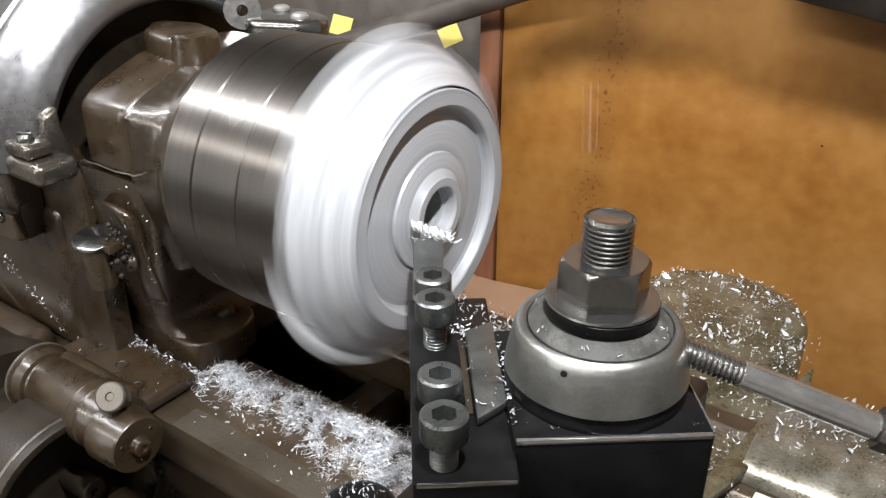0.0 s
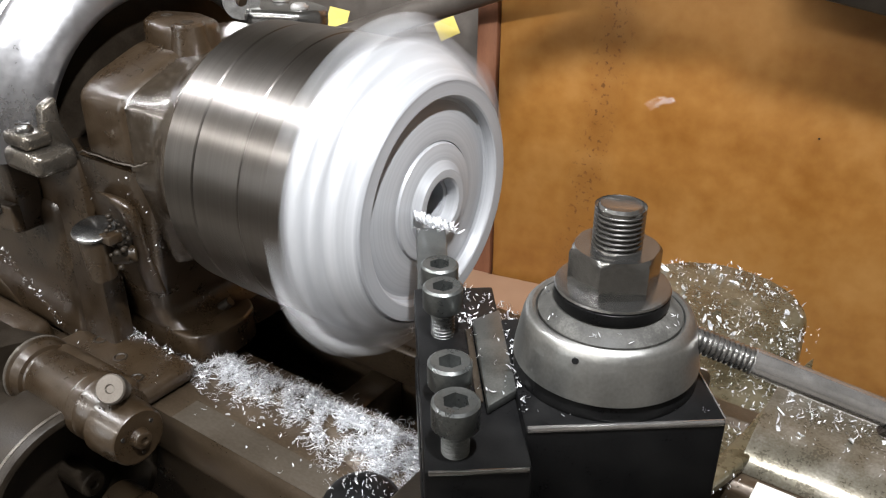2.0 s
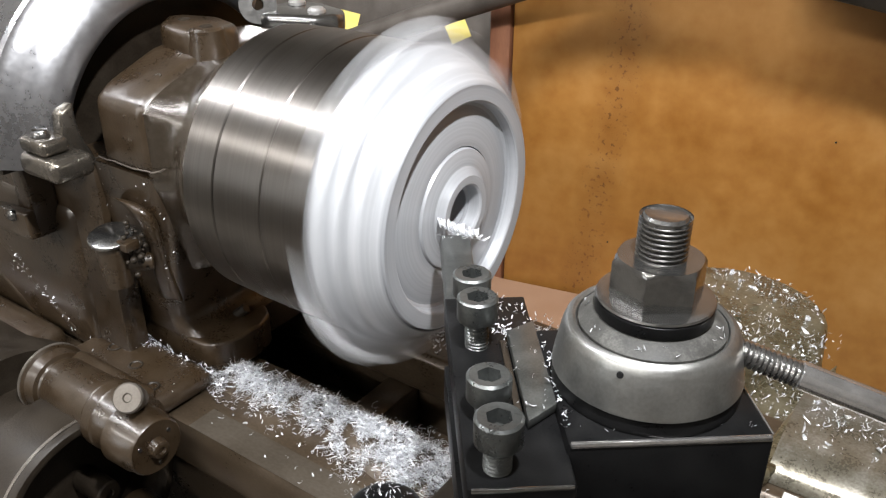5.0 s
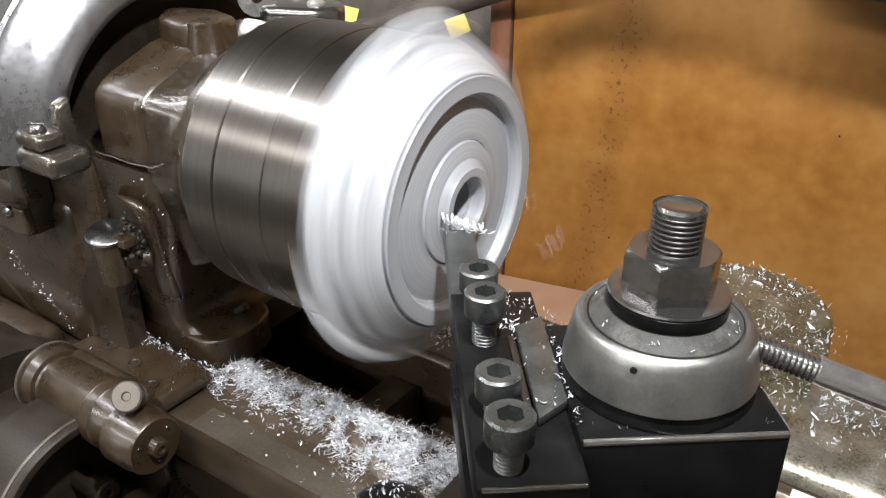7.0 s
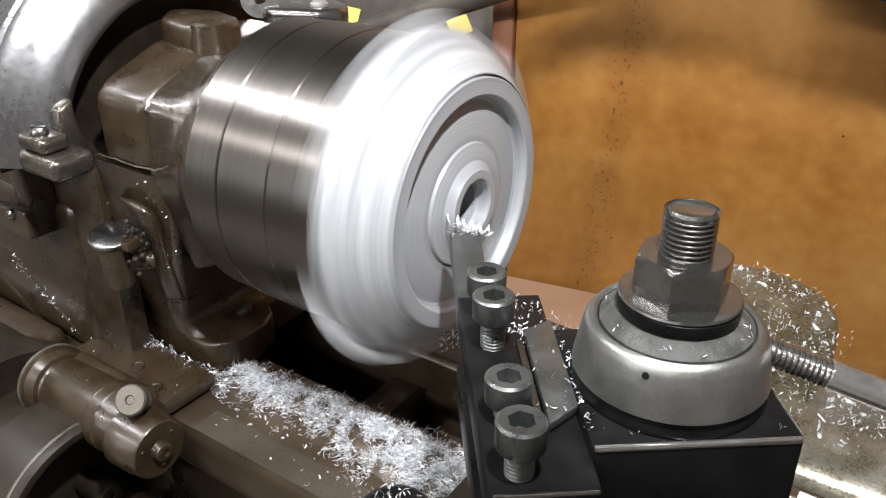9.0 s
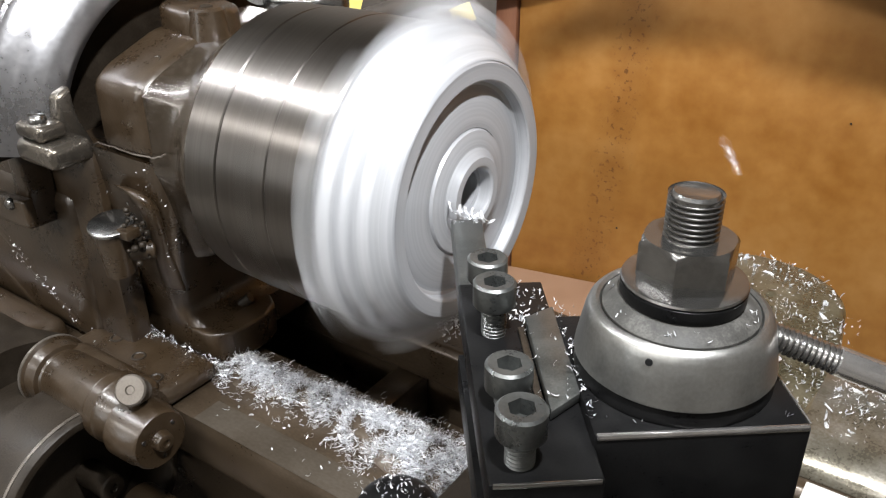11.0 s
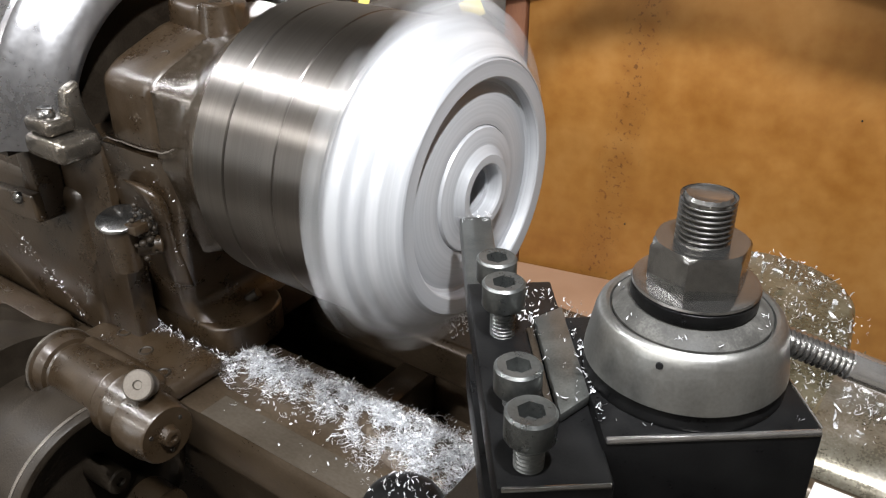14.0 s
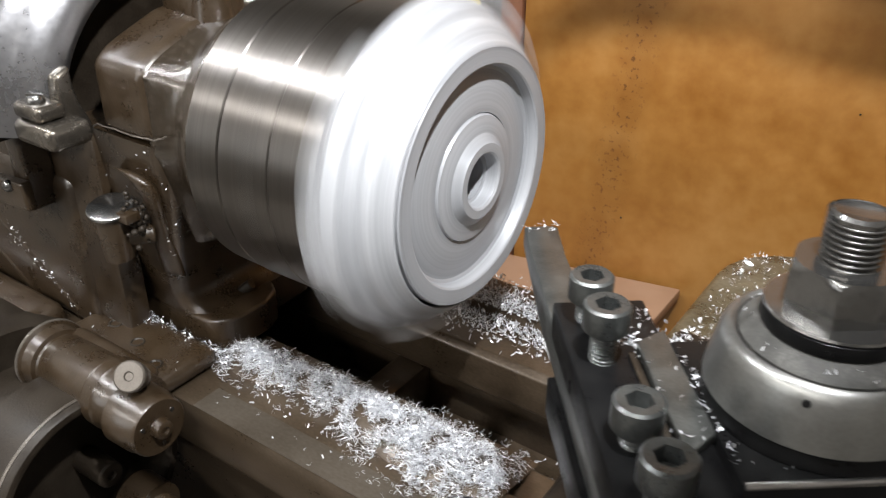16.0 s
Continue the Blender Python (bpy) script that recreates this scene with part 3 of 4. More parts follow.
def gear_guard():
    """The dished ring that covers the bull gear, with its lug and bracket."""
    guard = thing("gear_guard", "polished dished gear guard ring with bolted lugs", "gear guard")
    a0, a1, n = radians(48), radians(176), 72
    sec = [(-0.205, 0.081), (-0.201, 0.083), (-0.200, 0.087), (-0.203, 0.096), (-0.210, 0.107), (-0.217, 0.112), (-0.2185, 0.117), (-0.2215, 0.118), (-0.224, 0.116), (-0.290, 0.116), (-0.290, 0.112), (-0.222, 0.110), (-0.212, 0.086), (-0.209, 0.082)]
    bm = bmesh.new()
    loops = []
    for k in range(n + 1):
        a = a0 + (a1 - a0) * k / n
        loops.append([bm.verts.new((x, r * math.cos(a), r * math.sin(a))) for x, r in sec])
    for p, q in zip(loops, loops[1:]):
        for i in range(len(sec)):
            j = (i + 1) % len(sec)
            bm.faces.new((p[i], p[j], q[j], q[i]))
    bm.faces.new(loops[0])
    bm.faces.new(loops[-1][::-1])
    part("ring", bm, GUARD, guard, sharp=50)
    # dark drum that closes the ring and stands in for the shaded opening
    bm = turned(bmesh.new(), [(-0.30, 0), (-0.30, 0.1105), (-0.226, 0.1085), (-0.2245, 0.1085), (-0.2245, 0.0)], at_axis(0, 0, 0, (1, 0, 0)), 48)
    bmesh.ops.bisect_plane(bm, geom=bm.verts[:] + bm.edges[:] + bm.faces[:], plane_co=(0, 0, 0.002), plane_no=(0, 0, -1), clear_outer=True)
    part("shade_drum", bm, IRON_DARK, guard)
    # near lug, in two steps with a slotted screw, and the flared foot of the ring
    lug = part("lug", box(bmesh.new(), -0.212, -0.1785, -0.1055, -0.0810, 0.0046, 0.0175, 0.0045, 4), LUGIRON, guard)
    part("lug_pad", box(bmesh.new(), -0.210, -0.1875, -0.1040, -0.0880, 0.0176, 0.0260, 0.0030, 4), LUGIRON, guard)
    foot = [(-0.0885, 0.0050), (-0.0704, 0.0050), (-0.0722, 0.0110), (-0.0763, 0.0215), (-0.0778, 0.0300), (-0.0775, 0.0400), (-0.0863, 0.0360), (-0.0885, 0.0240)]
    part("foot_flare", prism(bmesh.new(), foot, -0.2125, -0.1950, 0.0022, 3, "x"), LUGIRON, guard)
    at = pose(-0.1985, -0.0970, 0.0261)
    part("lug_screw", turned(bmesh.new(), [(0, 0), (0, 0.0046), (0.0018, 0.0045), (0.0031, 0.0034), (0.0035, 0.0)], at, 28), NUTSTEEL, lug)
    part("screw_slot", box(bmesh.new(), -0.0040, 0.0040, -0.0005, 0.0005, 0.0028, 0.0037, 0, 2, at @ pose(0, 0, 0, 0, 0, 35)), IRON_DARK, lug)
    # far bracket with its eye and two screws
    bm = prism(bmesh.new(), [(-0.196, 0.052), (-0.178, 0.046), (-0.150, 0.058), (-0.142, 0.074), (-0.150, 0.088), (-0.175, 0.096), (-0.200, 0.090)], 0.052, 0.066, 0.004, 3, "z")
    bracket = part("far_bracket", bm, NUTSTEEL, guard)
    part("eye", turned(bmesh.new(), [(0, 0.0035), (0, 0.010), (0.002, 0.0115), (0.010, 0.0115), (0.010, 0.0035)], at_axis(-0.194, 0.055, 0.0680, (0.75, -0.6, 0.25)), 32, True), NUTSTEEL, guard)
    for x, y in ((-0.157, 0.069), (-0.184, 0.080)):
        part("bracket_screw", turned(bmesh.new(), [(0, 0), (0, 0.0056), (0.0016, 0.0056), (0.003, 0.004), (0.003, 0)], pose(x, y, 0.0662), 24), BRIGHT, bracket)
    return guard


gear_guard()


def feed_gearbox():
    """The tumbler housing at the front of the bed: a lying barrel, its end cap and the locking knob."""
    gear = thing("feed_gearbox", "oily brown feed gearbox barrel with a round locking knob", "gearbox")
    y, z = -0.109, -0.130
    part("housing", box(bmesh.new(), -0.222, -0.150, -0.106, -0.0885, -0.175, -0.116, 0.006, 3), IRON, gear)
    part("cover", box(bmesh.new(), -0.238, -0.1450, -0.106, -0.0530, -0.1362, -0.1225, 0.0064, 4), IRON, gear)
    part("barrel", turned(bmesh.new(), [(-0.229, 0), (-0.229, 0.0200), (-0.2275, 0.0216), (-0.2245, 0.0216), (-0.2235, 0.0200), (-0.2165, 0.0188), (-0.2155, 0.0165), (-0.2140, 0.0160), (-0.2120, 0.0172), (-0.1710, 0.0182), (-0.1702, 0.0174), (-0.1690, 0.0174), (-0.1682, 0.0200), (-0.1610, 0.0200), (-0.1595, 0.0188), (-0.1440, 0.0180), (-0.142, 0)], at_axis(0, y, z, (1, 0, 0)), 56), IRON, gear)
    part("flange_rim", turned(bmesh.new(), [(-0.2272, 0.0214), (-0.2270, 0.0220), (-0.2250, 0.0220), (-0.2248, 0.0214)], at_axis(0, y, z, (1, 0, 0)), 56, True), KNOB, gear, "lighter flange rim")
    part("end_cap", turned(bmesh.new(), [(-0.1460, 0), (-0.1460, 0.0182), (-0.1310, 0.0178), (-0.1290, 0.0168), (-0.1240, 0.0166), (-0.1228, 0.0156), (-0.1228, 0.0060), (-0.1215, 0.0056), (-0.1185, 0.0050), (-0.1178, 0.0040), (-0.1178, 0.0022), (-0.1190, 0.0018), (-0.1190, 0)], at_axis(0, y - 0.0045, z, (1, 0, 0)), 48), IRON, gear)
    for k in range(3):
        a = radians(35 + 120 * k)
        part("cap_screw", turned(bmesh.new(), [(0, 0), (0, 0.0014), (0.0006, 0.0012), (0.0006, 0)], at_axis(-0.1229, y - 0.0045 + 0.0108 * math.cos(a), z + 0.0108 * math.sin(a), (1, 0, 0)), 10), NUTSTEEL, gear)
    n = (0.42, -0.66, 0.62)
    m = at_axis(-0.1375, -0.1125, -0.1045, n)
    knob = part("locking_knob", turned(bmesh.new(), [(-0.006, 0), (-0.006, 0.0062), (0.002, 0.0062), (0.002, 0.0076), (0.0028, 0.0082), (0.0072, 0.0082), (0.0080, 0.0074), (0.0080, 0.0026), (0.0072, 0.0020), (0.0072, 0.0)], m, 40), KNOB, gear, "worn steel locking knob with a centre dimple")
    part("knob_stem", rod(bmesh.new(), (-0.146, -0.106, -0.118), (-0.139, -0.112, -0.107), 0.0052, 16), IRON, gear)
    for x, yy in ((-0.186, -0.078), (-0.160, -0.086), (-0.213, -0.073)):
        part("oil_hole", turned(bmesh.new(), [(-0.003, 0), (-0.003, 0.0045), (0.0005, 0.0045), (0.0008, 0.0036), (0.0, 0.0028), (0.0, 0)], pose(x, yy, -0.1226), 20), IRON_DARK, gear)
    return gear


feed_gearbox()


def gear_cover():
    """The round dark cover below the gearbox, with a bright worn rim."""
    cover = thing("gear_cover", "round dark gear cover with a worn bright rim", "gear cover", at_axis(-0.170, -0.130, -0.185, (1, 0, 0)))
    part("rim", turned(bmesh.new(), [(-0.040, 0.0480), (-0.040, 0.0572), (-0.008, 0.0580), (-0.003, 0.0572), (0.0, 0.0550), (0.0005, 0.0530), (0.0, 0.0508), (-0.003, 0.0488), (-0.008, 0.0480)], None, 96, True), IRON_DARK, cover)
    part("worn_edge", turned(bmesh.new(), [(-0.0058, 0.0575), (-0.0046, 0.0582), (-0.0034, 0.0577), (-0.0040, 0.0570)], None, 96, True), KNOB, cover)
    part("disc", turned(bmesh.new(), [(-0.130, 0), (-0.130, 0.0478), (-0.030, 0.0478), (-0.030, 0)], None, 64), IRON_DARK, cover)
    part("hub", turned(bmesh.new(), [(-0.0298, 0), (-0.0298, 0.0085), (-0.006, 0.0080), (-0.005, 0.0070), (-0.005, 0.0030), (-0.007, 0.0025), (-0.007, 0)], pose(0.012, -0.004, 0), 32), IRON_DARK, cover)
    part("outer_casing", turned(bmesh.new(), [(-0.130, 0.0400), (-0.130, 0.0720), (-0.078, 0.0720), (-0.075, 0.0700), (-0.075, 0.0400)], None, 80, True), IRON_DARK, cover)
    return cover


gear_cover()

# ---- the spindle: chuck and workpiece ----
ALONG = at_axis(0, 0, 0, (1, 0, 0))


def chuck():
    ob = thing("lathe_chuck", "turned steel three-jaw lathe chuck spinning on the spindle", "chuck")
    part("backplate", turned(bmesh.new(), [(-0.120, 0), (-0.120, 0.0735), (-0.1185, 0.0752), (-0.0980, 0.0757), (-0.0974, 0.0750), (-0.0972, 0)], ALONG, 128), CHUCK, ob, sharp=8)
    part("seam", turned(bmesh.new(), [(-0.0971, 0), (-0.0971, 0.0738), (-0.0964, 0.0738), (-0.0964, 0)], ALONG, 128), IRON_DARK, ob, "dark seam behind the chuck body", sharp=8)
    part("body", turned(bmesh.new(), [(-0.0963, 0), (-0.0963, 0.0752), (-0.0957, 0.0761), (-0.0655, 0.0760), (-0.0648, 0.0755), (-0.0640, 0.0759), (-0.0372, 0.0757), (-0.0360, 0.0745), (-0.0360, 0.0)], ALONG, 128), CHUCK, ob, sharp=8)
    for k in range(3):
        m = Matrix.Rotation(radians(120 * k), 4, "X")
        # stepped jaw: its outline is in x and z, its width along y
        bm = prism(bmesh.new(), [(-0.0355, 0.030), (-0.0350, 0.030), (-0.0350, 0.0815), (-0.0190, 0.0815), (-0.0180, 0.0850), (-0.0260, 0.0870), (-0.0275, 0.0895), (-0.0330, 0.0885), (-0.0470, 0.0766), (-0.0355, 0.0764)], -0.0125, 0.0125, 0.0010, 2, "y")
        bmesh.ops.transform(bm, matrix=m, verts=bm.verts)
        part("jaw", bm, JAW, ob)
        bm = turned(bmesh.new(), [(0, 0.0), (0, 0.006), (0.002, 0.006), (0.002, 0.0)], m @ at_axis(-0.078, 0, 0.0745, (0, 0, 1)), 20)
        part("key_socket", bm, NUTSTEEL, ob)
    return ob


def workpiece():
    ob = thing("workpiece", "bright turned aluminium hub with stepped rim spinning in the chuck", "workpiece")
    rim = [(-0.0345, 0.0624), (-0.0345, 0.0740), (-0.0335, 0.0785), (-0.0320, 0.0800), (-0.0270, 0.0800), (-0.0245, 0.0788), (-0.0232, 0.0764), (-0.0175, 0.0754), (-0.0162, 0.0728),
           (-0.0110, 0.0702), (-0.0075, 0.0664), (-0.0035, 0.0632), (-0.0030, 0.0624)]
    face = [(-0.0335, 0.0312), (-0.0335, 0.0622), (-0.0030, 0.0622), (-0.0024, 0.0616), (-0.0024, 0.0542), (-0.0030, 0.0534), (-0.0080, 0.0524), (-0.0088, 0.0508), (-0.0082, 0.0480), (-0.0072, 0.0440), (-0.0064, 0.0390), (-0.0060, 0.0340), (-0.0060, 0.0312)]
    boss = [(-0.0335, 0.0100), (-0.0335, 0.0310), (-0.0064, 0.0310), (-0.0048, 0.0302), (-0.0040, 0.0250), (-0.0034, 0.0222), (-0.0010, 0.0192), (0.0, 0.0182), (0.0, 0.0142), (-0.0008, 0.0132), (-0.0070, 0.0128), (-0.0074, 0.0108), (-0.0200, 0.0106)]
    # the rough rim runs a little out of true
    part("rim", turned(bmesh.new(), rim, at_axis(0, 0.0011, 0.0006, (1, 0.012, 0.006)), 160, True, 0.0665, 0.0046), ALU, ob, sharp=9)
    part("face_ring", turned(bmesh.new(), face, ALONG, 128, True), ALU, ob, sharp=30)
    part("boss", turned(bmesh.new(), boss, at_axis(0, 0.0003, 0, (1, 0, 0)), 128, True), ALU, ob, sharp=25)
    return ob


CHUCK_THING = chuck()
WORK = workpiece()

# ---- the carriage and what stands on it ----


def carriage():
    ob = thing("lathe_carriage", "oily lathe carriage with a rounded rear casting strewn with chips", "carriage")
    # bridge over the bed with the long rounded cross way to the rear
    n = 14
    out = [(0.040, -0.10), (0.030, 0.02), (0.022, 0.12)]
    out += [(0.084 + 0.062 * math.cos(radians(180 - 180 * k / n)), 0.222 + 0.058 * math.sin(radians(180 - 180 * k / n))) for k in range(n + 1)]
    out += [(0.158, 0.14), (0.150, 0.08), (0.138, 0.03), (0.130, -0.10)]
    part("cross_way", prism(bmesh.new(), out, -0.165, -0.1335, 0.008, 5, "z"), CASTING, ob)
    part("front_wing", box(bmesh.new(), 0.036, 0.30, -0.100, -0.036, -0.1362, -0.112, 0.006, 3), CASTING, ob)
    # unidentified black dome by the front way, placed to fit the camera's view
    dome = [(-0.012, 0.0), (-0.012, 0.0205)] + [(0.0165 * math.sin(radians(15 * k)), 0.0205 * math.cos(radians(15 * k))) for k in range(6)] + [(0.0165, 0.0)]
    part("black_dome", turned(bmesh.new(), dome, pose(0.0153, -0.0887, -0.1245), 40), BLACK, ob, "black rounded dome dusted with chips")
    # rear wing towards the tailstock: broad casting with a rounded front shoulder
    sec = [(0.105 - 0.048 * math.cos(radians(12 * k)), -0.1364 + 0.0165 * math.sin(radians(12 * k))) for k in range(16)]
    part("rear_wing", prism(bmesh.new(), sec[::-1], 0.152, 0.42, 0.0, 2, "x"), WING, ob, "smooth worn wing with a bright shoulder")
    part("side_rib", prism(bmesh.new(), [(0.135, 0.020), (0.147, 0.030), (0.161, 0.080), (0.166, 0.140), (0.160, 0.180), (0.152, 0.140), (0.146, 0.085)], -0.1362, -0.1285, 0.002, 3, "z"), CASTING, ob)
    # cross slide and compound under the tool post
    part("cross_slide", box(bmesh.new(), 0.052, 0.132, -0.150, 0.050, -0.1115, -0.075, 0.004, 3), IRON_DARK, ob)
    m = pose(0.135, -0.105, 0, 0, 0, 38.4)
    part("compound_base", turned(bmesh.new(), [(-0.0745, 0), (-0.0745, 0.040), (-0.058, 0.038), (-0.058, 0)], pose(0.108, -0.085, 0), 48), IRON_DARK, ob)
    part("compound_slide", box(bmesh.new(), -0.036, 0.026, -0.085, 0.060, -0.0575, -0.034, 0.003, 2, m), IRON_DARK, ob)
    return ob


POST_AT = pose(0.135, -0.105, 0, 0, 0, 38.4)


def tool_post():
    post = thing("tool_post", "quick-change tool post with a satin round cap on a black block", "tool post", POST_AT)
    part("block", box(bmesh.new(), -0.0291, 0.0291, -0.0291, 0.0291, -0.0338, 0.0190, 0.0011, 2), BLACK, post, "black steel block with bright worn top edges")
    # the worn edges of the block's top
    for name, b in (("worn_edge", (-0.0284, 0.0284, -0.0294, -0.0280, 0.0174, 0.0193)), ("worn_edge", (0.0287, 0.0293, -0.0278, 0.0278, 0.0187, 0.0192))):
        part(name, box(bmesh.new(), *b, 0.0004, 2), LEVER, post)
    dz = 0.0193
    part("dark_skirt", turned(bmesh.new(), [(dz, 0.0), (dz, 0.0283), (dz + 0.0012, 0.0284), (dz + 0.0044, 0.0276), (dz + 0.0044, 0.0)], None, 72), BLACK, post)
    cap = part("cap", turned(bmesh.new(), [(dz + 0.0045, 0.012), (dz + 0.0045, 0.0277), (dz + 0.0052, 0.0285), (dz + 0.0076, 0.0282), (dz + 0.0130, 0.0272), (dz + 0.0175, 0.0263), (dz + 0.0196, 0.0255), (dz + 0.0208, 0.0245), (dz + 0.0212, 0.0234), (dz + 0.0206, 0.0224), (dz + 0.0190, 0.0218), (dz + 0.0190, 0.012)], None, 96, True), SATIN, post, "satin steel round cap")
    mark = (math.cos(radians(-124)), math.sin(radians(-124)))
    part("stud_hole", turned(bmesh.new(), [(0, 0), (0, 0.0011), (0.0006, 0.0009), (0.0006, 0)], at_axis(0.0262 * mark[0], 0.0262 * mark[1], dz + 0.0172, (mark[0], mark[1], 0.3)), 12), BLACK, cap)
    zc = dz + 0.0243
    part("cap_top", turned(bmesh.new(), [(dz + 0.0191, 0.012), (dz + 0.0191, 0.0217), (dz + 0.0208, 0.0217), (zc - 0.0004, 0.0180), (zc - 0.0001, 0.0160), (zc - 0.0001, 0.012)], None, 72, True), DUSTY, cap, "dark dusty top of the cap")
    part("lower_washer", turned(bmesh.new(), [(zc, 0), (zc, 0.0168), (zc + 0.0006, 0.0172), (zc + 0.0040, 0.0172), (zc + 0.0043, 0.0168), (zc + 0.0043, 0)], None, 64), BLACK, post)
    zw = zc + 0.0044
    part("flange", turned(bmesh.new(), [(zw, 0), (zw, 0.0170), (zw + 0.0004, 0.0173), (zw + 0.0010, 0.0170), (zw + 0.0014, 0.0150), (zw + 0.0014, 0)], None, 64), NUTSTEEL, post)
    zn = zw + 0.0014
    nut = hex_nut(zn, 0.0138, 0.0122)
    part("nut", nut, NUTSTEEL, post, "worn steel hexagon nut")
    part("stud", threaded(bmesh.new(), Matrix.Translation((0, 0, zn + 0.002)), 0.0074, 0.0748 - zn - 0.002, 0.00155, 40), NUTSTEEL, post, "threaded steel stud")
    # lever, screwed in from the side
    a, b = Vector((0.0215, -0.0070, 0.0344)), Vector((0.0785, -0.0255, 0.0166))
    d = (b - a).normalized()
    lever = part("lever", rod(bmesh.new(), a + d * 0.0205, b, 0.0043, 24), LEVER, post, "bright steel clamping lever")
    part("lever_thread", threaded(bmesh.new(), at_axis(*a, d), 0.0041, 0.0225, 0.0016, 28), NUTSTEEL, lever)
    part("lever_nut", turned(bmesh.new(), [(0, 0), (0, 0.0066), (0.006, 0.0066), (0.006, 0)], at_axis(*b, d), 6), NUTSTEEL, lever)
    part("lever_end", rod(bmesh.new(), b + d * 0.0062, b + d * 0.011, 0.0044, 20), LEVER, lever)
    return post


def hex_nut(z, r, h):
    """A hexagon whose corners are cut by a cone at the top."""
    bm = bmesh.new()
    seg = 36
    rows = []
    for zz, limit in ((z, r * 0.97), (z + 0.0008, r * 1.02), (z + h - 0.0020, r * 1.02), (z + h - 0.0008, r * 0.955), (z + h, r * 0.89)):
        row = []
        for k in range(seg):
            a = 2 * math.pi * k / seg
            q = (a + math.pi / 6) % (math.pi / 3) - math.pi / 6
            row.append(bm.verts.new((min(limit, r * math.cos(math.pi / 6) / math.cos(q)) * math.cos(a + NUT_TURN), min(limit, r * math.cos(math.pi / 6) / math.cos(q)) * math.sin(a + NUT_TURN), zz)))
        rows.append(row)
    for p, q in zip(rows, rows[1:]):
        for k in range(seg):
            bm.faces.new((p[k], p[(k + 1) % seg], q[(k + 1) % seg], q[k]))
    bm.faces.new(rows[-1])
    bm.faces.new(rows[0][::-1])
    return bm


NUT_TURN = radians(28)


def tool_holder():
    ob = thing("tool_holder", "black tool holder with four socket screws over the tool slot", "tool holder", POST_AT)
    body = prism(bmesh.new(), [(-0.0285, -0.030), (-0.0285, 0.0150), (-0.0580, 0.0150), (-0.0580, 0.0020), (-0.0400, 0.0020), (-0.0400, -0.0150), (-0.0580, -0.0150), (-0.0580, -0.030)], -0.0408, 0.058, 0.0008, 2, "y")
    part("body", body, BLACK, ob)
    part("worn_edge", box(bmesh.new(), -0.0570, -0.0292, -0.0413, -0.0403, 0.0138, 0.0153, 0.0004, 2), NUTSTEEL, ob)
    # dovetail plate beside the screws, with its slot
    bm = prism(bmesh.new(), [(-0.0385, -0.018), (-0.0285, -0.010), (-0.0285, 0.036), (-0.0385, 0.030)], 0.0152, 0.0185, 0.0006, 2, "z")
    part("dovetail_plate", bm, TOOLSTEEL, ob)
    part("slot", box(bmesh.new(), -0.0412, -0.0390, -0.012, 0.028, 0.0151, 0.0160, 0.0003), IRON_DARK, ob)
    for v, top, stem in ((-0.0325, 0.0325, 0.0125), (-0.0090, 0.0290, 0.008), (0.0270, 0.0340, 0.014), (0.0470, 0.0315, 0.008)):
        socket_head(ob, -0.0490, v, top, 0.0068, 0.0085, stem)
    return ob


def cutting_tool():
    ob = thing("cutting_tool", "square steel lathe tool with a ground tip clogged with chips", "cutting tool", POST_AT)
    bm = bmesh.new()
    # length stations: v, left, right, top, bottom
    st = [(-0.050, -0.0560, -0.0425, 0.0012, -0.0140), (0.085, -0.0560, -0.0425, 0.0012, -0.0140), (0.098, -0.0555, -0.0420, 0.0008, -0.0140), (0.118, -0.0550, -0.0415, -0.0012, -0.0130), (0.139, -0.0550, -0.0410, 0.0, -0.0090), (0.1405, -0.0545, -0.0415, -0.0004, -0.0080)]
    rings = [[bm.verts.new(p) for p in ((l, v, t), (r, v, t), (r, v, b), (l, v, b))] for v, l, r, t, b in st]
    for p, q in zip(rings, rings[1:]):
        for k in range(4):
            bm.faces.new((p[k], p[(k + 1) % 4], q[(k + 1) % 4], q[k]))
    bm.faces.new(rings[0][::-1])
    bm.faces.new(rings[-1])
    long_edges = [e for e in bm.edges if abs(e.verts[0].co.y - e.verts[1].co.y) > 0.001]
    bmesh.ops.bevel(bm, geom=long_edges, offset=0.0009, segments=2, profile=0.5, affect="EDGES")
    part("bar", bm, TOOLSTEEL, ob, sharp=30)
    rnd = random.Random(9)
    chips("tip_swarf", [Vector((rnd.uniform(-0.0555, -0.0405), 0.1365 + rnd.gauss(0, 0.0022), 0.0006 + abs(rnd.gauss(0, 0.0012)))) for _ in range(24)], CHIP, ob, (0.0008, 0.0022), 5, "bright chips clogged on the tip", broad=(0.00012, 0.00035))
    return ob


CARRIAGE, POST, HOLDER, TOOL = carriage(), tool_post(), tool_holder(), cutting_tool()

# ---- behind the lathe ----


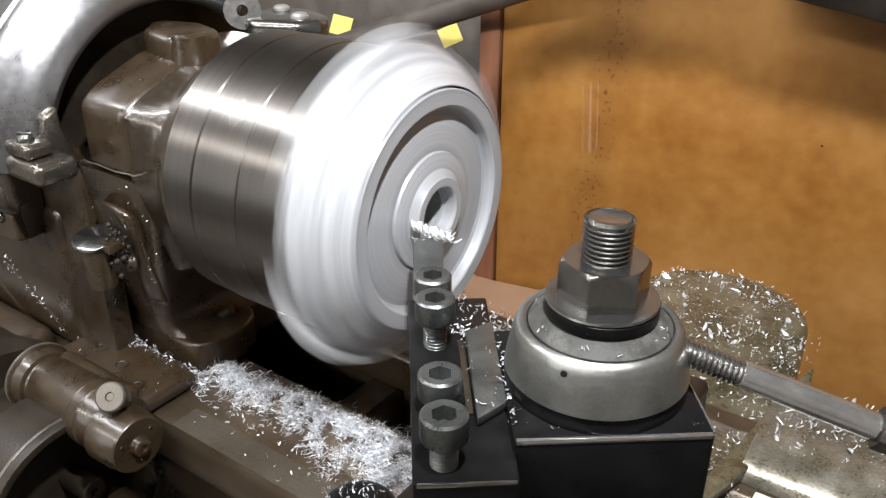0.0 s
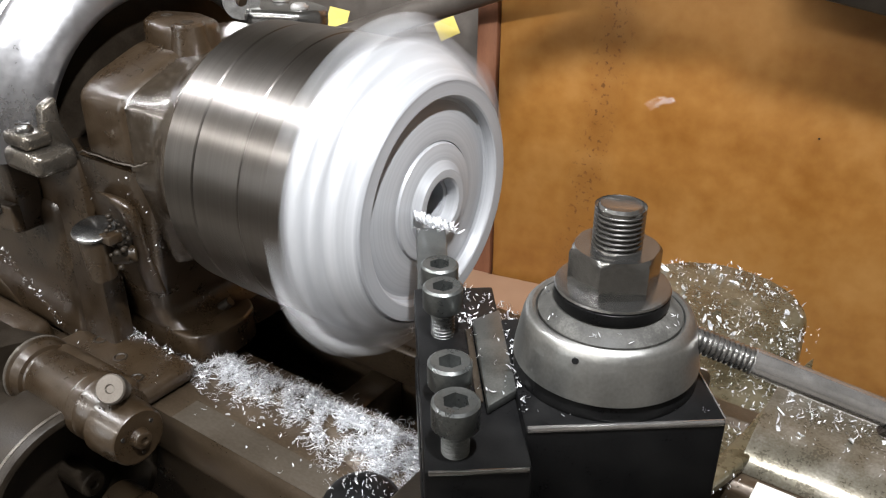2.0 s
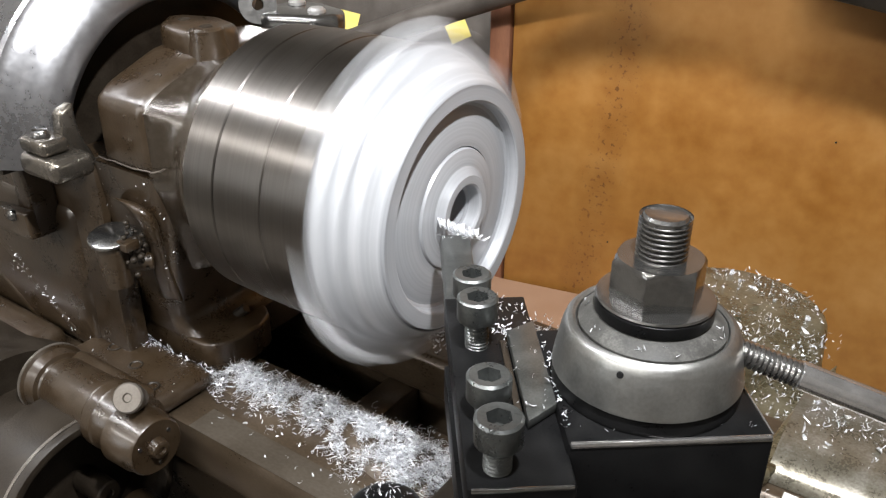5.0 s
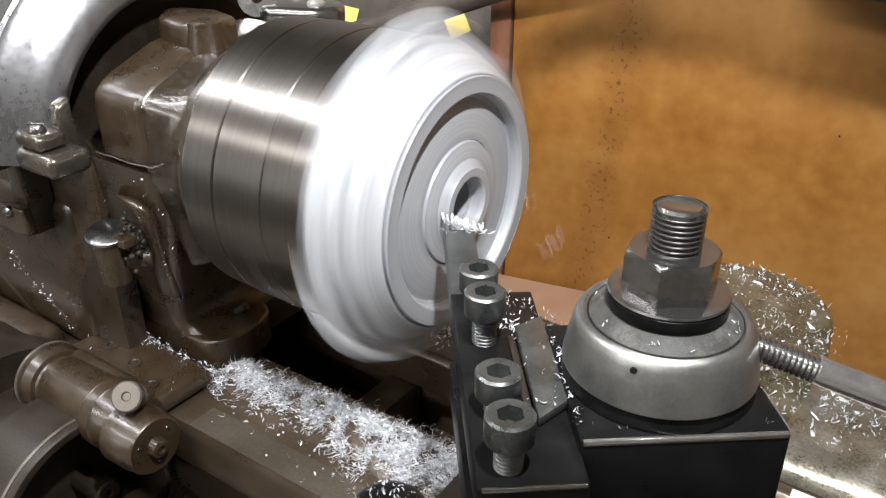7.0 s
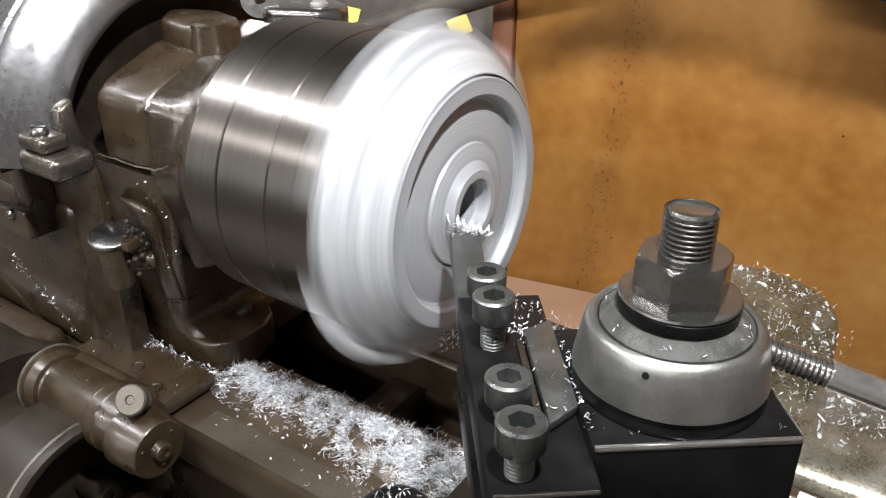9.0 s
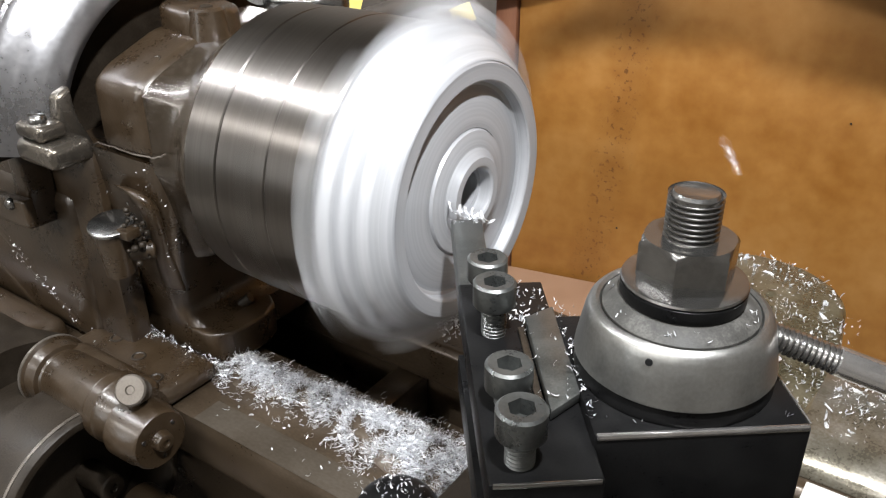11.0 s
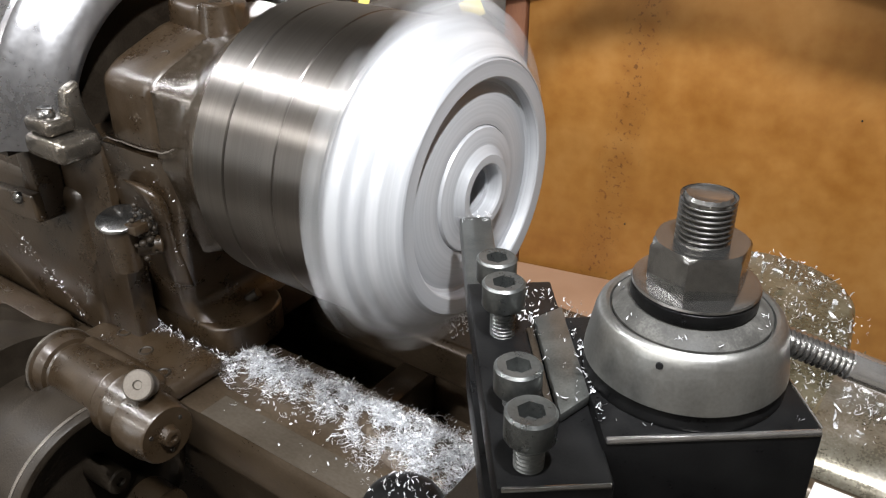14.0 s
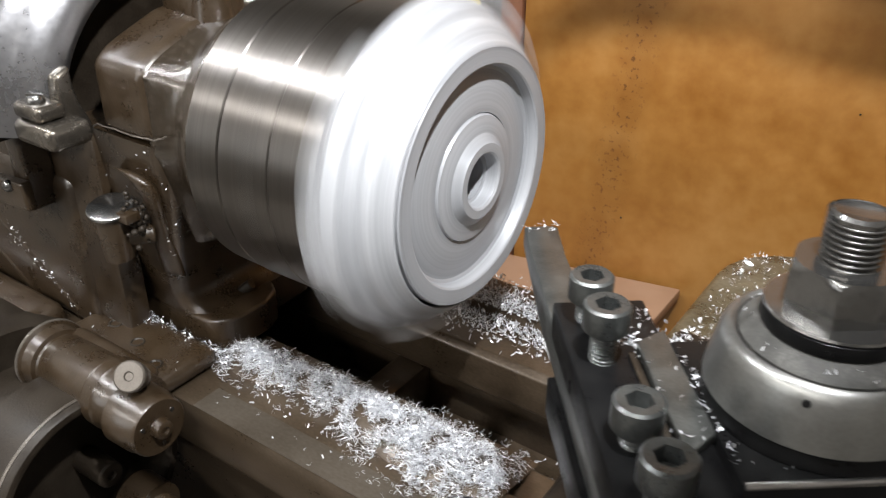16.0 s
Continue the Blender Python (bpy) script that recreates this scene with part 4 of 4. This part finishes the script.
def background():
    pipe = thing("conduit_pipe", "grey-brown pipe slanting behind the chuck", "pipe")
    part("tube", rod(bmesh.new(), (-0.470, 0.330, -0.0715), (-0.060, 0.330, 0.0830), 0.0122, 28), PIPE, pipe)
    part("bracket", box(bmesh.new(), -0.475, -0.455, 0.320, 0.345, -0.262, -0.060, 0.003), IRON_DARK, pipe)
    tab_data = (((-0.289, 0.420, -0.027), (0.42, -0.8, 0.3), 25), ((-0.385, 0.356, -0.0174), (0.42, -0.8, 0.4), -12))
    for at, n, spin in tab_data:
        tab = thing("yellow_tag", "small square yellow paper tag behind the lathe", "paper tag", at_axis(*at, n) @ pose(0, 0, 0, 0, 0, spin), "yellow tags")
        part("sheet", box(bmesh.new(), -0.011, 0.011, -0.010, 0.010, -0.0003, 0.0003), YELLOW, tab)
    cabinet = thing("machine_cabinet", "grey-brown painted cabinet behind the headstock", "cabinet")
    part("body", box(bmesh.new(), -0.95, -0.20, 0.47, 0.85, -1.1, 0.0320, 0.006), PIPE, cabinet)
    part("top", box(bmesh.new(), -0.955, -0.195, 0.465, 0.855, 0.0322, 0.0450, 0.004), PIPE, cabinet)


background()


def flat_sheet():
    ob = thing("paper_sheet", "plain white sheet lying over the bed ways", "paper", pose(0.205, 0.020, -0.1366, 0, 0, 0))
    part("sheet", box(bmesh.new(), -0.042, 0.25, -0.052, 0.034, 0.0, 0.0008), PAPER, ob)


flat_sheet()


def shade_plates():
    """An unseen plate, added between the lamp and the board, keeps the board's top in shade."""
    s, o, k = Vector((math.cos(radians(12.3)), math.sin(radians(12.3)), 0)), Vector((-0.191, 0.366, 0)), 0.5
    # edge of the board's shadow, read from the camera's view, projected towards LAMP
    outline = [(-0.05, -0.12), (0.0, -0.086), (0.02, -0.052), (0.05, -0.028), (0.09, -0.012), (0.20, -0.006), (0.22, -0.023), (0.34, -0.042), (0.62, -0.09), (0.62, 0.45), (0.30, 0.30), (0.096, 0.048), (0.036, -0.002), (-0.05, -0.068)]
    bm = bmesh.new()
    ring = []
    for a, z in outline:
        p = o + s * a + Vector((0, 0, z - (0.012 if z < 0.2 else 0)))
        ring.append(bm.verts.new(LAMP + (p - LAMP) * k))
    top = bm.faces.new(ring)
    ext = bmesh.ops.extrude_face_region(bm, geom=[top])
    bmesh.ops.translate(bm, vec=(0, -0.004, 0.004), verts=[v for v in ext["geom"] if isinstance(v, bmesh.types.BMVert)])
    ob = thing("shade_plates", "dark unseen plates added to shade the board and tool post", "lamp bracket")
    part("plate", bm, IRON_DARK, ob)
    # unseen plate added to cut the lamp's light in front of the tool post
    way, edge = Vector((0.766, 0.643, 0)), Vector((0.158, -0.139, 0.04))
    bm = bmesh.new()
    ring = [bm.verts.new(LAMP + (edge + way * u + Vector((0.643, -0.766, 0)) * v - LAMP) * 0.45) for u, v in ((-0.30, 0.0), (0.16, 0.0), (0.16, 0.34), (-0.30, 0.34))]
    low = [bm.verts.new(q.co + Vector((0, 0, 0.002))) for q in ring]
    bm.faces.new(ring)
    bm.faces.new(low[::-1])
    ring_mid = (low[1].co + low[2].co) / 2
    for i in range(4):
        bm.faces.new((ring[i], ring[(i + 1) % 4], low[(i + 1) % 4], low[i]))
    part("post_shade", bm, IRON_DARK, ob)
    # stays added only to hold the shade plates up
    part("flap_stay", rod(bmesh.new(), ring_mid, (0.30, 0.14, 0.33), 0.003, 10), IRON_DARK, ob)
    part("arm", rod(bmesh.new(), (0.30, 0.14, 0.33), (0.45, 0.30, 1.49), 0.008, 16), IRON_DARK, ob)


shade_plates()

# ---- chips ----


def mound(x, y):
    """Height of the heap over the front way."""
    def bump(cx, cy, sx, sy, h):
        return h * math.exp(-((x - cx) / sx) ** 2 - ((y - cy) / sy) ** 2)
    return bump(-0.128, -0.042, 0.022, 0.011, 0.014) + bump(-0.085, -0.035, 0.035, 0.010, 0.009) + bump(-0.02, -0.040, 0.045, 0.0155, 0.014) + bump(0.02, -0.050, 0.03, 0.019, 0.010)


def chip_heaps():
    rnd = random.Random(21)
    heap, loose = [], []
    while len(heap) < 7000:
        x, y = rnd.uniform(-0.160, 0.045), rnd.uniform(-0.082, -0.014)
        h = mound(x, y)
        clump = 0.40 + 1.9 * noise.noise(Vector((x * 95, y * 95, 3.1)))
        if rnd.random() < clump * (h / 0.011) ** 1.2:
            heap.append(Vector((x, y, BED + 0.0004 + h * rnd.uniform(0.35, 1.0) ** 0.5)))
    chips("chip_heap", heap, CHIP, None, (0.0050, 0.0115), 3, "heap of bright curled aluminium chips on the front way", "stuff", "metal chips", (0.00010, 0.00026), (3.6, 7.2), True)
    # way-coloured mound whose dark tone stands in for shade between the chips
    bm = bmesh.new()
    n, k = 60, 24
    grid = [[bm.verts.new((-0.165 + 0.21 * i / n, -0.084 + 0.072 * j / k, BED - 0.0042 + 0.9 * mound(-0.165 + 0.21 * i / n, -0.084 + 0.072 * j / k))) for j in range(k + 1)] for i in range(n + 1)]
    for i in range(n):
        for j in range(k):
            bm.faces.new((grid[i][j], grid[i + 1][j], grid[i + 1][j + 1], grid[i][j + 1]))
    tagged(part("heap_shade", bm, WAY), "dark mound under the heap for the shade between chips", "metal chips", kind="stuff")
    for _ in range(130):
        loose.append(Vector((rnd.uniform(-0.15, 0.04), max(-0.084, min(-0.03, rnd.gauss(-0.052, 0.016))), BED + 0.0006)))
    chips("loose_chip", loose, CHIP, None, (0.001, 0.004), 6, "scattered aluminium chips on the front way", "stuff", "metal chips")
    rear = []
    for _ in range(3600):
        x = rnd.uniform(-0.10, 0.06)
        y = 0.088 + rnd.gauss(0, 0.013)
        if 0.05 < y < 0.128:
            rear.append(Vector((x, y, BED + (0.0075 if y > 0.084 else 0.001) - 0.0004 + abs(rnd.gauss(0, 0.001)))))
    chips("rear_way_chip", rear, CHIP, None, (0.0015, 0.0060), 8, "bright chips lying along the rear way", "stuff", "metal chips")
    trough = [Vector((rnd.uniform(-0.12, 0.05), rnd.uniform(-0.01, 0.056), -0.2045 + abs(rnd.gauss(0, 0.001)))) for _ in range(350)]
    # a string of chips that trails down between the ways
    for k in range(60):
        u = k / 59
        trough.append(Vector((-0.012 + 0.020 * u + rnd.gauss(0, 0.0006), 0.050 - 0.050 * u + 0.010 * math.sin(5 * u), -0.2040)))
    chips("sump_chip", trough, CHIP, None, (0.001, 0.004), 10, "chips fallen between the ways", "stuff", "metal chips")
    stuck = []
    for _ in range(110):
        k = rnd.random()
        if k < 0.45:
            z = min(0.0, -0.032 + rnd.gauss(0, 0.014))
            stuck.append(Vector((-0.172 + rnd.gauss(0, 0.010), -0.0706 + 0.102 * (0.004 - z), z)))
        elif k < 0.6:
            z = rnd.uniform(-0.05, 0.0)
            stuck.append(Vector((rnd.uniform(-0.205, -0.165), -0.0706 + 0.102 * (0.004 - z), z)))
        else:
            stuck.append(Vector((rnd.uniform(-0.236, -0.14), rnd.uniform(-0.10, -0.056) if rnd.random() < 0.4 else -0.055 + rnd.gauss(0, 0.002), -0.1222)))
    for _ in range(60):
        u = rnd.random()
        stuck.append(Vector((-0.3100 + 0.062 * u, -0.0762 + rnd.gauss(0, 0.0006), -0.0815 - 0.042 * u + rnd.gauss(0, 0.003))))
    chips("stuck_swarf", stuck, CHIP, None, (0.0003, 0.0009), 18, "fine swarf stuck to the oily headstock", "stuff", "metal chips")
    seam = [Vector((rnd.uniform(-0.232, -0.138), -0.0565 + rnd.gauss(0, 0.0012), -0.1222)) for _ in range(150)] + [Vector((-0.205 + rnd.gauss(0, 0.009), -0.059 + rnd.gauss(0, 0.0025), -0.1221)) for _ in range(130)]
    chips("seam_swarf", seam, CHIP, None, (0.0008, 0.0026), 23, "bright swarf caught along the gearbox joint", "stuff", "metal chips", (0.0001, 0.0003))
    cast = []
    while len(cast) < 900:
        x, y = rnd.uniform(0.03, 0.156), rnd.uniform(0.0, 0.276)
        if y < 0.22 or (x - 0.084) ** 2 / 0.060 ** 2 + (y - 0.222) ** 2 / 0.054 ** 2 < 1:
            if rnd.random() < 0.35 or y > 0.245 or x > 0.13 or y < 0.1:
                cast.append(Vector((x, y, -0.1329)))
    cast += [Vector((0.053 + abs(rnd.gauss(0, 0.010)), min(0.048, 0.012 + rnd.gauss(0, 0.016)), -0.0745 + abs(rnd.gauss(0, 0.002)))) for _ in range(600)]
    chips("carriage_swarf", cast, CHIP, CARRIAGE, (0.0012, 0.0050), 12, "bright chips strewn on the casting")
    def on_casting(count, z):
        found = []
        while len(found) < count:
            x, y = rnd.uniform(0.034, 0.150), rnd.uniform(0.03, 0.274)
            if y < 0.215 or (x - 0.084) ** 2 / 0.056 ** 2 + (y - 0.222) ** 2 / 0.052 ** 2 < 1:
                found.append(Vector((x, y, z)))
        return found

    def wing_top(y):
        return -0.1364 + 0.0165 * math.sqrt(max(0.0, 1 - ((y - 0.105) / 0.048) ** 2))

    def on_wing(count, z):
        found = []
        for _ in range(count):
            y = max(0.064, min(0.148, rnd.gauss(0.120, 0.020)))
            found.append(Vector((rnd.uniform(0.158, 0.31), y, z + wing_top(y))))
        return found

    flakes = on_casting(80, -0.1325) + on_wing(60, 0.0006)
    curls = on_casting(60, -0.1315) + on_wing(110, 0.0012)
    specks = on_casting(1300, -0.1333) + on_wing(1100, 0.0003)
    chips("swarf_curl", curls, CHIP, CARRIAGE, (0.006, 0.014), 15, "long curled shavings on the casting", broad=(0.0002, 0.00045), curl=(3.0, 6.4))
    chips("fine_swarf", specks, CHIP, CARRIAGE, (0.0004, 0.0012), 17, "fine bright specks of swarf", broad=(0.0001, 0.0003))
    chips("swarf_flake", flakes, CHIP, CARRIAGE, (0.0034, 0.0075), 13, "broad bright flakes on the casting", broad=(0.0009, 0.0021), curl=(0.3, 2.0))
    dust = [Vector((0.0153 + rnd.gauss(0, 0.009), -0.0887 + rnd.gauss(0, 0.009), -0.1080)) for _ in range(120)]
    for q in dust:
        q.z = -0.1242 + 0.0165 * math.sqrt(max(0.0, 1 - ((q.x - 0.0153) ** 2 + (q.y - -0.0887) ** 2) / 0.0205 ** 2))
    chips("dome_swarf", dust, CHIP, CARRIAGE, (0.001, 0.003), 19, "chips on the dome", broad=(0.0001, 0.0003))
    on_holder = [Vector((rnd.uniform(-0.040, -0.027), rnd.uniform(-0.015, 0.045), 0.0190 + abs(rnd.gauss(0, 0.0006)))) for _ in range(30)]
    on_holder += [Vector((rnd.uniform(-0.043, -0.038), 0.032 + rnd.gauss(0, 0.003), 0.0158 + abs(rnd.gauss(0, 0.0015)))) for _ in range(30)]
    on_holder += [Vector((-0.0278 + rnd.gauss(0, 0.0008), rnd.uniform(-0.024, 0.020), 0.0196)) for _ in range(45)]
    on_holder += [Vector((rnd.uniform(-0.040, -0.030), min(0.056, 0.048 + rnd.gauss(0, 0.004)), 0.0156 + abs(rnd.gauss(0, 0.0010)))) for _ in range(22)]
    chips("holder_swarf", on_holder, CHIP, HOLDER, (0.0006, 0.0020), 14, "bright chips on the holder", broad=(0.00012, 0.00035))
    on_post = []
    for _ in range(34):
        a = rnd.uniform(0, 6.28)
        r = rnd.uniform(0.0185, 0.0215)
        on_post.append(Vector((r * math.cos(a), r * math.sin(a), 0.0405 + (0.0217 - r) * 0.85)))
        on_post.append(Vector((rnd.uniform(-0.027, 0.027), rnd.choice((-1, 1)) * rnd.uniform(0.022, 0.027), 0.0195)))
    chips("post_swarf", on_post, CHIP, POST, (0.0004, 0.0011), 16, "tiny chips on the post", broad=(0.00008, 0.0002))


chip_heaps()

# ---- chips thrown off the tool: seconds and the place passed then ----
THROWN = [
    (0.0, -0.019, 0.205, -0.011), (0.5, -0.080, 0.191, 0.046), (1.5, -0.035, 0.177, -0.030), (2.0, 0.020, 0.238, -0.003), (3.5, -0.017, 0.209, -0.017), (3.5, 0.007, 0.206, -0.047),
    (6.0, 0.121, 0.313, -0.009), (7.0, -0.056, 0.159, -0.070), (7.0, -0.033, 0.158, -0.097), (8.0, 0.004, 0.249, 0.001), (8.0, -0.022, 0.203, -0.045), (8.0, 0.046, 0.243, -0.055),
    (8.5, -0.003, 0.218, -0.037), (11.0, 0.048, 0.254, -0.053), (11.5, -0.024, 0.197, -0.060), (12.5, -0.061, 0.158, -0.083), (12.5, -0.032, 0.154, -0.121),
]


def thrown_chip(seed):
    rnd = random.Random(seed)
    ob = thing("thrown_chip", "small curled aluminium chip thrown off the tool", "metal chip", pose(0.009, -0.022, 0.002), "thrown chips")
    bm = bmesh.new()
    n, turns, r, pitch = 26, rnd.uniform(1.5, 3.0), rnd.uniform(0.0016, 0.0028), rnd.uniform(0.0024, 0.0048)
    rows = []
    for k in range(n + 1):
        a = 2 * math.pi * turns * k / n
        x = pitch * turns * k / n * 2.4 - pitch * turns * 1.2
        w = 0.0007 * (1 - 0.5 * abs(2 * k / n - 1))
        rows.append([bm.verts.new((x + s * w, (r + q) * math.cos(a), (r + q) * math.sin(a))) for s, q in ((-1, 0), (1, 0), (1, 0.00015), (-1, 0.00015))])
    for p, q in zip(rows, rows[1:]):
        for i in range(4):
            bm.faces.new((p[i], p[(i + 1) % 4], q[(i + 1) % 4], q[i]))
    bm.faces.new(rows[0][::-1])
    bm.faces.new(rows[-1])
    part("curl", bm, CHIP, ob)
    return ob


FLYERS = [thrown_chip(40 + i) for i in range(len(THROWN))]

# ---- what moves ----


def motions():
    turn = 88.0
    spin = [(k / FPS, pose(0, 0, 0, PHASE + turn * k + 60 * min(1.0, max(0.0, (k / FPS - 8.7) / 2.1)), 0, 0)) for k in range(16 * FPS + 1)]
    walk(CHUCK_THING, spin)
    walk(WORK, spin)
    back = [(0.0, 0.0), (15.0, 0.0), (15.2, 0.0002), (15.3, 0.0010), (15.4, 0.0036), (15.5, 0.0074), (15.6, 0.0130), (15.7, 0.0185), (15.8, 0.0238), (15.9, 0.0292), (16.0, 0.0336)]
    walk(CARRIAGE, [(t, pose(dx, 0, 0)) for t, dx in back])
    for ob in (POST, HOLDER, TOOL):
        walk(ob, [(t, pose(dx, 0, 0) @ POST_AT) for t, dx in back])

    for i, (ob, (t, x, y, z)) in enumerate(zip(FLYERS, THROWN)):
        rnd = random.Random(70 + i)
        rest = pose(0.0085 + 0.0006 * (i % 7), -0.0225 + 0.0004 * (i % 5), 0.0020)
        there = pose(x, y, z, rnd.uniform(-40, 40), rnd.uniform(-60, 60), rnd.uniform(-40, 40))
        land = pose(min(-0.06, 2.0 * x - 0.02), min(0.33, y + 0.12), -0.2632, 0, 0, rnd.uniform(-40, 40))
        rows = [(0.0, rest), (t - 0.2, rest), (t, there)] if t > 0.25 else [(0.0, there)]
        walk(ob, rows + [(t + 0.2, land), (16.0, land)])


PHASE = 20.0
motions()
